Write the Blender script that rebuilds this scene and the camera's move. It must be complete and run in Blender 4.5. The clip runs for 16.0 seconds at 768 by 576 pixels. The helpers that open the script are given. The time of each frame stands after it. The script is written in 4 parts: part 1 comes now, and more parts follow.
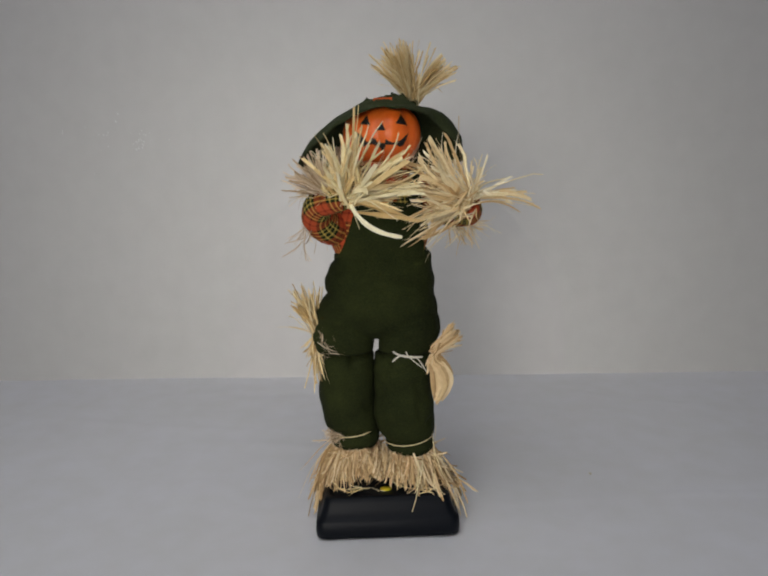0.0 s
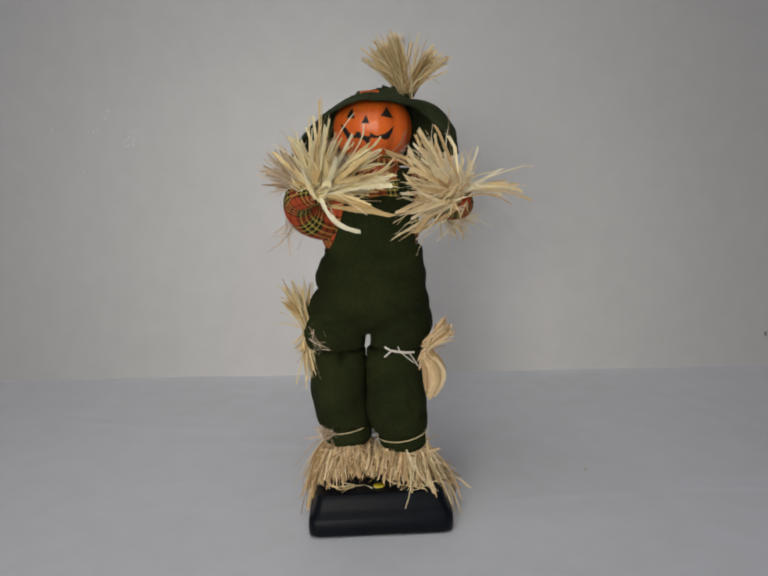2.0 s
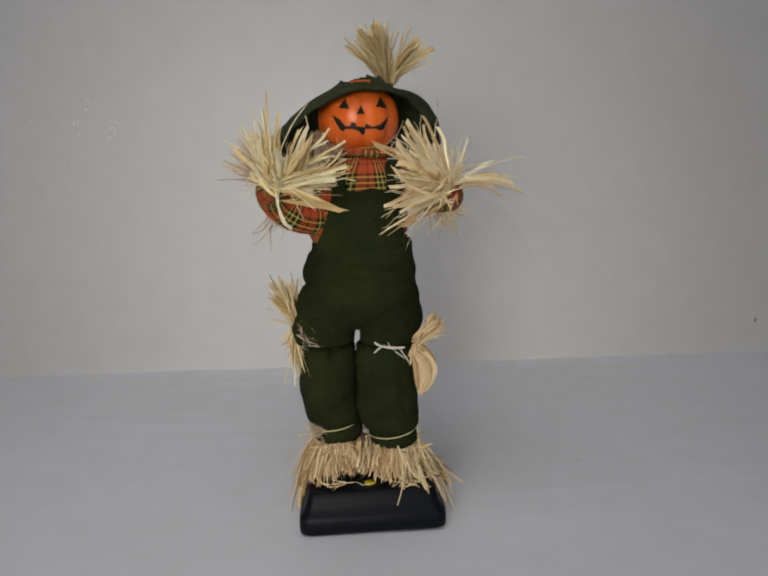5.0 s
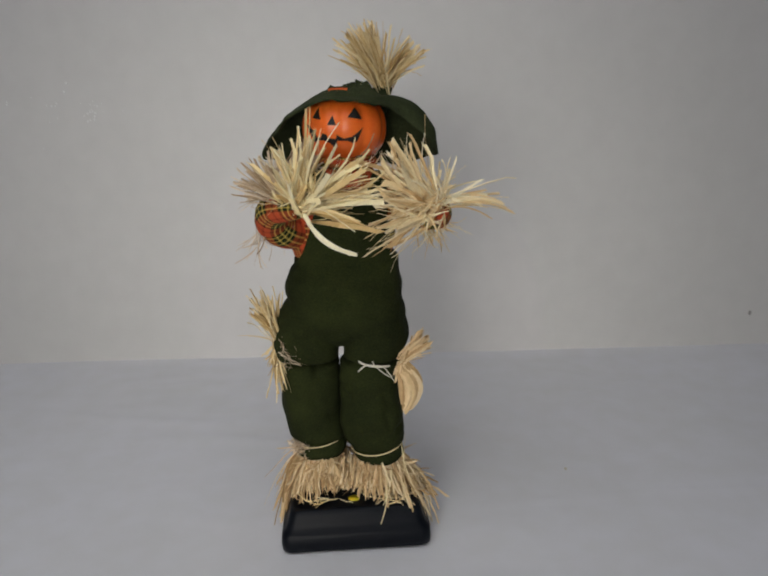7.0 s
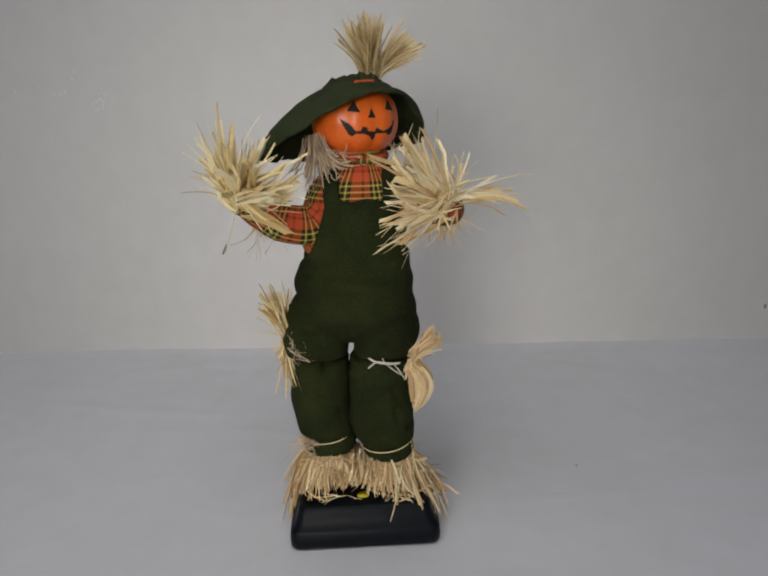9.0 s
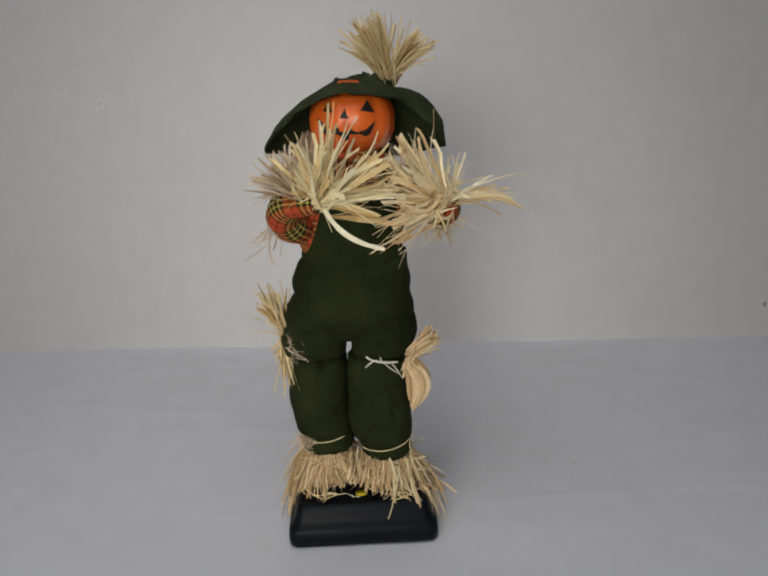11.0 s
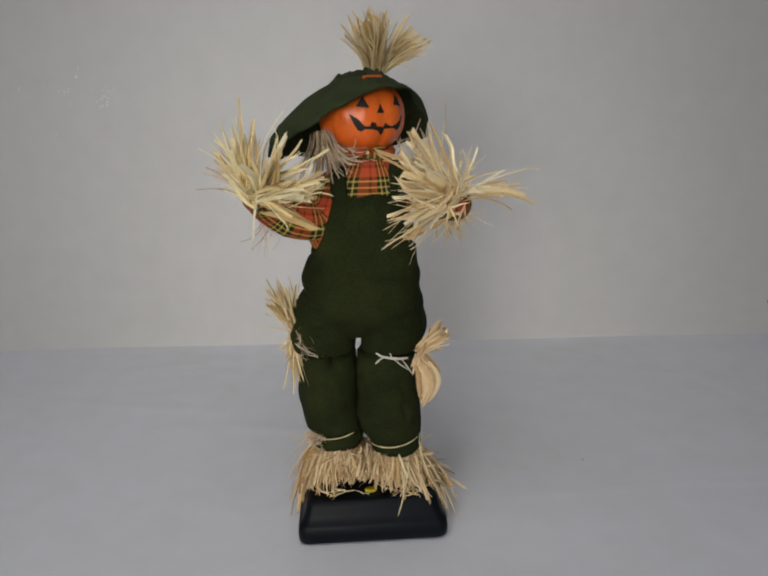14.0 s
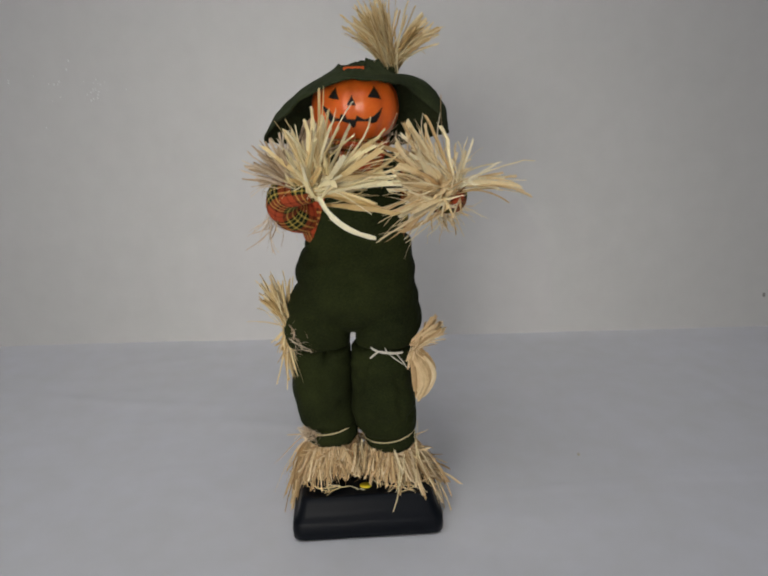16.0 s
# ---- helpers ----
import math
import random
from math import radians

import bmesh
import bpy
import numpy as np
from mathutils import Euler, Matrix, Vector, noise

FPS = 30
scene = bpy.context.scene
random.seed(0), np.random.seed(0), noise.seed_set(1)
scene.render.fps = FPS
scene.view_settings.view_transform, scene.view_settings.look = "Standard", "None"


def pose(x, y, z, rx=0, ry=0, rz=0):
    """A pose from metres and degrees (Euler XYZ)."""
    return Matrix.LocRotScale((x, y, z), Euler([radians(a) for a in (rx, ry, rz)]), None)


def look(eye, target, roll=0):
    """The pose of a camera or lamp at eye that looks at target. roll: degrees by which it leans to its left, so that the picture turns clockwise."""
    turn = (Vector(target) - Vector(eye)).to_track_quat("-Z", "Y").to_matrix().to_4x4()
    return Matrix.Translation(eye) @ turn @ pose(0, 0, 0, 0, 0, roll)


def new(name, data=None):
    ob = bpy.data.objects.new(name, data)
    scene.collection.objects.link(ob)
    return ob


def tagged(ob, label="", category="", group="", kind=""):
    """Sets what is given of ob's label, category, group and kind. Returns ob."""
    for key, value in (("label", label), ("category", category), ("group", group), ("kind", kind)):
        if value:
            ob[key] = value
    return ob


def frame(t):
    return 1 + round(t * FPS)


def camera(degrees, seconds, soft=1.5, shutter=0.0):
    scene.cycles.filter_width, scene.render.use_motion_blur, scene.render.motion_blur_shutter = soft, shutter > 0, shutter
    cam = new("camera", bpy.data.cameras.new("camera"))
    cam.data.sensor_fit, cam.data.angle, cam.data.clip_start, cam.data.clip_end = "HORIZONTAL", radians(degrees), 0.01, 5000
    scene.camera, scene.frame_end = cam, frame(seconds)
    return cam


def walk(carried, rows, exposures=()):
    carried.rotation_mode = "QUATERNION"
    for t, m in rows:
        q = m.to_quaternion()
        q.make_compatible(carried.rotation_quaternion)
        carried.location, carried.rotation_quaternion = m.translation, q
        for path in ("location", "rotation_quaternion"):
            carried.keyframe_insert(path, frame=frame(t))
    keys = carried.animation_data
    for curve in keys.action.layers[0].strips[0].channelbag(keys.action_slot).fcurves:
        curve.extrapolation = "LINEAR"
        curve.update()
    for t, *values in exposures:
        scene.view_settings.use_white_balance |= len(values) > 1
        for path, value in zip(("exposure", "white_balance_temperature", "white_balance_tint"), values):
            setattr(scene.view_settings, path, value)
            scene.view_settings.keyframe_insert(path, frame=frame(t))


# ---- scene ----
cam = camera(55.0, 16.0, soft=2.1)
PATH = [
    (0, (0.032, -0.867, 0.461), (-0.035, 1.097, 0.087), -1.3),
    (0.5, (0.037, -0.858, 0.46), (-0.024, 1.102, 0.069), -1.8),
    (1, (0.033, -0.857, 0.459), (-0.01, 1.104, 0.069), -1.5),
    (1.5, (0.035, -0.858, 0.455), (-0.009, 1.104, 0.07), -1.6),
    (2, (0.038, -0.859, 0.454), (-0.02, 1.104, 0.078), -1.7),
    (2.5, (0.035, -0.855, 0.456), (-0.025, 1.105, 0.059), -1.8),
    (3, (0.038, -0.847, 0.461), (-0.024, 1.109, 0.046), -2.0),
    (3.5, (0.035, -0.843, 0.464), (-0.011, 1.111, 0.039), -1.9),
    (4, (0.035, -0.843, 0.459), (-0.001, 1.115, 0.049), -2.0),
    (6.5, (0.047, -0.811, 0.495), (0.031, 1.123, -0.014), -2.0),
    (6.8, (0.0495, -0.7985, 0.519), (0.032, 1.1295, -0.0175), -1.75),
    (7, (0.05, -0.796, 0.522), (0.032, 1.13, -0.015), -1.7),
    (7.5, (0.043, -0.786, 0.527), (0.017, 1.132, -0.038), -1.0),
    (8, (0.044, -0.774, 0.524), (0.003, 1.133, -0.077), -0.6),
    (8.5, (0.046, -0.763, 0.527), (0.004, 1.144, -0.076), -1.5),
    (9, (0.049, -0.781, 0.531), (0.004, 1.134, -0.046), -1.6),
    (11.5, (0.055, -0.785, 0.533), (0.002, 1.128, -0.049), -1.8),
    (12, (0.048, -0.786, 0.533), (0.004, 1.128, -0.046), -1.8),
    (12.5, (0.047, -0.785, 0.532), (0.001, 1.127, -0.051), -1.9),
    (13, (0.047, -0.786, 0.533), (-0.004, 1.126, -0.051), -1.8),
    (13.5, (0.045, -0.788, 0.53), (0.001, 1.127, -0.046), -1.9),
    (14, (0.041, -0.784, 0.529), (-0.004, 1.128, -0.053), -1.8),
    (14.5, (0.042, -0.783, 0.527), (-0.005, 1.129, -0.055), -1.7),
    (15, (0.04, -0.777, 0.527), (0.007, 1.134, -0.061), -1.9),
    (15.5, (0.041, -0.778, 0.525), (0.013, 1.133, -0.064), -1.9),
    (16, (0.04, -0.776, 0.525), (0.011, 1.133, -0.07), -1.8),
]
walk(cam, [(t, look(eye, target, roll)) for t, eye, target, roll in PATH])

# ---- world and light ----
WALL_Y = 0.585
world = bpy.data.worlds.new("room_air")
world.use_nodes = True
world.node_tree.nodes["Background"].inputs[0].default_value = (0.80, 0.82, 0.86, 1)
world.node_tree.nodes["Background"].inputs[1].default_value = 0.05
scene.world = world


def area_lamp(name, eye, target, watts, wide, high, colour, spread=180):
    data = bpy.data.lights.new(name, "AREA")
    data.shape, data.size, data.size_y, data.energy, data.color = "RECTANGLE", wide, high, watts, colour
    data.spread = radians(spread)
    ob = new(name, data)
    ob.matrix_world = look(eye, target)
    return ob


# unseen front-left light; its narrow spread stands in for lens vignetting
area_lamp("unseen_key_light", (-0.50, -2.2, 0.66), (-0.03, 0.5, 0.12), 1.75, 1.1, 0.8, (1.0, 0.955, 0.88), 40)
# added soft fill from above, no fixture; brightens the cloth and evens the wall
area_lamp("overhead_fill", (-0.24, -1.0, 1.95), (-0.20, -0.65, 0.0), 14.6, 1.6, 1.2, (0.925, 0.94, 0.975))


# ---- materials ----
def material(name, rough=0.6, metal=0.0, spec=0.5):
    mat = bpy.data.materials.new(name)
    mat.use_nodes = True
    nodes, links = mat.node_tree.nodes, mat.node_tree.links
    bsdf = nodes["Principled BSDF"]
    bsdf.inputs["Roughness"].default_value = rough
    bsdf.inputs["Metallic"].default_value = metal
    bsdf.inputs["Specular IOR Level"].default_value = spec
    return mat, nodes, links, bsdf


def ramp(nodes, stops, constant=False):
    node = nodes.new("ShaderNodeValToRGB")
    if constant:
        node.color_ramp.interpolation = "CONSTANT"
    els = node.color_ramp.elements
    while len(els) < len(stops):
        els.new(0.5)
    for el, (pos, col) in zip(els, stops):
        el.position, el.color = pos, (*col, 1)
    return node


def noise_node(nodes, links, scale, detail=4.0, coord="Object", stretch=None):
    tex = nodes.new("ShaderNodeTexNoise")
    tex.inputs["Scale"].default_value, tex.inputs["Detail"].default_value = scale, detail
    co = nodes.new("ShaderNodeTexCoord")
    if stretch:
        mp = nodes.new("ShaderNodeMapping")
        mp.inputs["Scale"].default_value = stretch
        links.new(co.outputs[coord], mp.inputs[0])
        links.new(mp.outputs[0], tex.inputs["Vector"])
    else:
        links.new(co.outputs[coord], tex.inputs["Vector"])
    return tex


def bump(nodes, links, bsdf, height, strength, distance):
    b = nodes.new("ShaderNodeBump")
    b.inputs["Strength"].default_value, b.inputs["Distance"].default_value = strength, distance
    links.new(height, b.inputs["Height"])
    links.new(b.outputs[0], bsdf.inputs["Normal"])


def mottled(name, dark, light, scale, fine, rough, bump_mm, spec=0.5, fine_bump=None):
    """Two scales of noise between two colours, with a fine relief."""
    mat, nodes, links, bsdf = material(name, rough, spec=spec)
    big, small = noise_node(nodes, links, scale, 3), noise_node(nodes, links, fine, 5)
    mix = nodes.new("ShaderNodeMath")
    mix.operation = "MULTIPLY_ADD"
    links.new(small.outputs[0], mix.inputs[0])
    mix.inputs[1].default_value = 0.5
    half = nodes.new("ShaderNodeMath")
    half.operation = "MULTIPLY"
    links.new(big.outputs[0], half.inputs[0])
    half.inputs[1].default_value = 0.5
    links.new(half.outputs[0], mix.inputs[2])
    col = ramp(nodes, [(0.3, dark), (0.7, light)])
    links.new(mix.outputs[0], col.inputs[0])
    links.new(col.outputs[0], bsdf.inputs["Base Color"])
    bump(nodes, links, bsdf, small.outputs[0], 0.6, bump_mm / 1000)
    return mat


def straw_material(name, stops, rough=0.55):
    mat, nodes, links, bsdf = material(name, rough, spec=0.35)
    geo = nodes.new("ShaderNodeNewGeometry")
    col = ramp(nodes, stops)
    links.new(geo.outputs["Random Per Island"], col.inputs[0])
    grain = noise_node(nodes, links, 260, 3)
    mix = nodes.new("ShaderNodeMixRGB")
    mix.blend_type = "MULTIPLY"
    mix.inputs[0].default_value = 0.35
    tone = ramp(nodes, [(0.3, (0.72, 0.66, 0.56)), (0.65, (1, 1, 1))])
    links.new(grain.outputs[0], tone.inputs[0])
    links.new(col.outputs[0], mix.inputs[1])
    links.new(tone.outputs[0], mix.inputs[2])
    links.new(mix.outputs[0], bsdf.inputs["Base Color"])
    bump(nodes, links, bsdf, grain.outputs[0], 0.5, 0.0006)
    return mat


def plaid_material(name):
    """Woven check: the same stripes along and across, in metres of the cloth's own layout."""
    mat, nodes, links, bsdf = material(name, 0.85, spec=0.2)
    orange, red, green, yellow = (0.52, 0.086, 0.027), (0.25, 0.030, 0.013), (0.016, 0.024, 0.008), (0.62, 0.46, 0.10)
    stops = [(0.0, orange), (0.17, red), (0.24, orange), (0.40, green), (0.50, yellow), (0.545, green), (0.66, yellow), (0.705, green), (0.82, yellow), (0.865, green), (0.95, orange)]
    uv = nodes.new("ShaderNodeTexCoord")
    sep = nodes.new("ShaderNodeSeparateXYZ")
    links.new(uv.outputs["UV"], sep.inputs[0])
    cols = []
    for axis, period in ((0, 0.036), (1, 0.038)):
        scale = nodes.new("ShaderNodeMath")
        scale.operation = "MULTIPLY"
        scale.inputs[1].default_value = 1 / period
        links.new(sep.outputs[axis], scale.inputs[0])
        fract = nodes.new("ShaderNodeMath")
        fract.operation = "FRACT"
        links.new(scale.outputs[0], fract.inputs[0])
        col = ramp(nodes, stops, True)
        links.new(fract.outputs[0], col.inputs[0])
        cols.append(col)
    mix = nodes.new("ShaderNodeMixRGB")
    mix.inputs[0].default_value = 0.5
    links.new(cols[0].outputs[0], mix.inputs[1])
    links.new(cols[1].outputs[0], mix.inputs[2])
    links.new(mix.outputs[0], bsdf.inputs["Base Color"])
    weave = noise_node(nodes, links, 900, 2)
    bump(nodes, links, bsdf, weave.outputs[0], 0.5, 0.0005)
    return mat


M_WALL = mottled("white_wall_paint", (0.625, 0.615, 0.605), (0.685, 0.675, 0.665), 2.2, 24, 0.42, 0.12)
M_SHEET = mottled("white_table_cloth", (0.70, 0.705, 0.72), (0.765, 0.772, 0.822), 3.2, 22, 0.55, 0.25, 0.4)
M_ROOM = mottled("plain_room_paint", (0.55, 0.54, 0.52), (0.62, 0.61, 0.59), 1.5, 40, 0.7, 0.3)
M_GREEN = mottled("dark_green_cotton", (0.0042, 0.0062, 0.0016), (0.0300, 0.0380, 0.0090), 17, 600, 0.9, 0.5, 0.15)
M_HAT = mottled("dark_green_hat_cotton", (0.0150, 0.0210, 0.0085), (0.0480, 0.0590, 0.0250), 30, 600, 0.9, 0.5, 0.15)
M_PLAID = plaid_material("orange_plaid_cotton")
M_PUMPKIN = mottled("orange_pumpkin_shell", (0.90, 0.140, 0.016), (0.97, 0.205, 0.030), 30, 240, 0.30, 0.15)
M_BLACK = mottled("matt_black_paint", (0.006, 0.005, 0.004), (0.014, 0.010, 0.008), 60, 400, 0.6, 0.1)
M_BASE = mottled("black_moulded_plastic", (0.0024, 0.0034, 0.0058), (0.0050, 0.0066, 0.0102), 14, 500, 0.42, 0.10, 0.13)
M_YELLOW = mottled("yellow_paper_sticker", (0.72, 0.58, 0.01), (0.80, 0.66, 0.03), 80, 500, 0.5, 0.1)
M_PATCH = mottled("orange_felt_patch", (0.50, 0.09, 0.02), (0.66, 0.14, 0.04), 90, 700, 0.9, 0.5, 0.1)
M_WHITE = mottled("white_ribbon", (0.58, 0.54, 0.44), (0.74, 0.70, 0.60), 60, 500, 0.6, 0.2)
M_GLOSS = mottled("glossy_white_paint", (0.80, 0.80, 0.79), (0.84, 0.84, 0.83), 60, 400, 0.22, 0.05, 0.9)
M_SCUFF = mottled("grey_scuff", (0.26, 0.25, 0.24), (0.38, 0.37, 0.35), 200, 900, 0.8, 0.1)
M_STRAW = straw_material("yellow_raffia", [(0.0, (0.68, 0.48, 0.21)), (0.20, (0.90, 0.72, 0.38)), (0.6, (0.97, 0.84, 0.49)), (1.0, (0.98, 0.92, 0.68))])
M_STRAW_CREAM = straw_material("cream_raffia", [(0.0, (0.58, 0.38, 0.17)), (0.2, (0.84, 0.65, 0.36)), (0.65, (0.93, 0.80, 0.51)), (1.0, (0.96, 0.89, 0.68))])
M_STRAW_TAN = straw_material("tan_raffia", [(0.0, (0.60, 0.41, 0.18)), (0.4, (0.86, 0.68, 0.36)), (1.0, (0.95, 0.83, 0.54))])
M_STRAW_FOOT = straw_material("pinkish_raffia", [(0.0, (0.46, 0.29, 0.13)), (0.5, (0.78, 0.58, 0.32)), (1.0, (0.92, 0.78, 0.52))])
M_HAIR = straw_material("greyish_fine_raffia", [(0.0, (0.44, 0.31, 0.19)), (0.4, (0.68, 0.53, 0.36)), (1.0, (0.84, 0.73, 0.56))])


# ---- mesh helpers ----
def mesh_of(name, verts, faces, mat, smooth=True, uvs=None):
    me = bpy.data.meshes.new(name)
    me.from_pydata([tuple(v) for v in verts], [], faces)
    if uvs:
        layer = me.uv_layers.new(name="cloth")
        for poly in me.polygons:
            for li in poly.loop_indices:
                layer.data[li].uv = uvs[me.loops[li].vertex_index]
    me.polygons.foreach_set("use_smooth", [smooth] * len(me.polygons))
    me.materials.append(mat)
    me.update()
    return me


def part(name, me, parent, label="", at=(0, 0, 0), kind=""):
    ob = new(name, me)
    ob.parent = parent
    ob.location = at
    return tagged(ob, label, kind=kind)


def smooth_rows(rows, n):
    """Rows of numbers, resampled to n by Catmull-Rom."""
    rows = np.array(rows, float)
    out = []
    for k in range(n):
        u = k / (n - 1) * (len(rows) - 1)
        i = min(int(u), len(rows) - 2)
        f = u - i
        p0, p1, p2, p3 = rows[max(i - 1, 0)], rows[i], rows[i + 1], rows[min(i + 2, len(rows) - 1)]
        out.append(0.5 * (2 * p1 + (p2 - p0) * f + (2 * p0 - 5 * p1 + 4 * p2 - p3) * f * f + (3 * p1 - p0 - 3 * p2 + p3) * f**3))
    return out


def cloth(p, amp, scale, seed):
    """Wrinkles: how far a point of the cloth moves out."""
    q = Vector(p) * scale + Vector((seed * 7.3, seed * 3.1, seed * 5.7))
    fold = noise.noise(Vector((q.x * 0.7, q.y * 0.7, q.z * 1.6)))
    return amp * (0.8 * fold + 0.5 * (abs(noise.noise(q * 2.3)) - 0.25) + 0.15 * noise.noise(q * 6))


def tucks(x, z, lines):
    """Depth of sewn and pressed-in lines, rows of x0, z0, x1, z1, width, depth, seen from the front."""
    d = 0.0
    for x0, z0, x1, z1, width, depth in lines:
        ux, uz = x1 - x0, z1 - z0
        f = max(0.0, min(1.0, ((x - x0) * ux + (z - z0) * uz) / (ux * ux + uz * uz)))
        gap = math.hypot(x - x0 - f * ux, z - z0 - f * uz)
        d -= depth * math.exp(-((gap / width) ** 2)) * (1 - 0.6 * abs(2 * f - 1))
    return d


def loft(name, rows, mat, n=48, seg=56, amp=0.0025, scale=28, seed=1, power=2.4, caps=True, lines=()):
    """A stuffed upright form: rows of z, cx, cy, rx, ry."""
    verts, faces, uvs = [], [], []
    rings = smooth_rows(rows, n)
    for z, cx, cy, rx, ry in rings:
        for k in range(seg):
            a = 2 * math.pi * k / seg
            c, s = math.cos(a), math.sin(a)
            x = math.copysign(abs(c) ** (2 / power), c)
            y = math.copysign(abs(s) ** (2 / power), s)
            d = cloth((cx + rx * x, cy + ry * y, z), amp, scale, seed) + tucks(cx + rx * x, z, lines)
            verts.append((cx + (rx + d) * x, cy + (ry + d) * y, z + 0.3 * d))
            uvs.append((((a + math.pi / 2 + math.pi) % (2 * math.pi) - math.pi) * 0.048, z))
    for i in range(n - 1):
        for k in range(seg):
            a, b = i * seg + k, i * seg + (k + 1) % seg
            faces.append((a, b, b + seg, a + seg))
    if caps:
        faces.append(tuple(range(seg - 1, -1, -1)))
        faces.append(tuple(range((n - 1) * seg, n * seg)))
    return mesh_of(name, verts, faces, mat, uvs=uvs)


def tube(name, rows, mat, n=28, seg=28, amp=0.0, scale=40, seed=2):
    """A bent round form along a line: rows of x, y, z, radius."""
    pts = smooth_rows(rows, n)
    verts, faces, uvs, run = [], [], [], 0.0
    side = None
    for i, (x, y, z, r) in enumerate(pts):
        p = Vector((x, y, z))
        ahead = Vector(pts[min(i + 1, n - 1)][:3]) - Vector(pts[max(i - 1, 0)][:3])
        ahead.normalize()
        if side is None:
            side = ahead.orthogonal().normalized()
        side = (side - ahead * side.dot(ahead)).normalized()
        up = ahead.cross(side)
        if i:
            run += (p - Vector(pts[i - 1][:3])).length
        for k in range(seg):
            a = 2 * math.pi * k / seg
            way = side * math.cos(a) + up * math.sin(a)
            d = cloth(p + way * r, amp, scale, seed) if amp else 0
            verts.append(p + way * (r + d))
            uvs.append((a * 0.016, run))
    for i in range(n - 1):
        for k in range(seg):
            a, b = i * seg + k, i * seg + (k + 1) % seg
            faces.append((a, b, b + seg, a + seg))
    faces.append(tuple(range(seg - 1, -1, -1)))
    faces.append(tuple(range((n - 1) * seg, n * seg)))
    return mesh_of(name, verts, faces, mat, uvs=uvs)


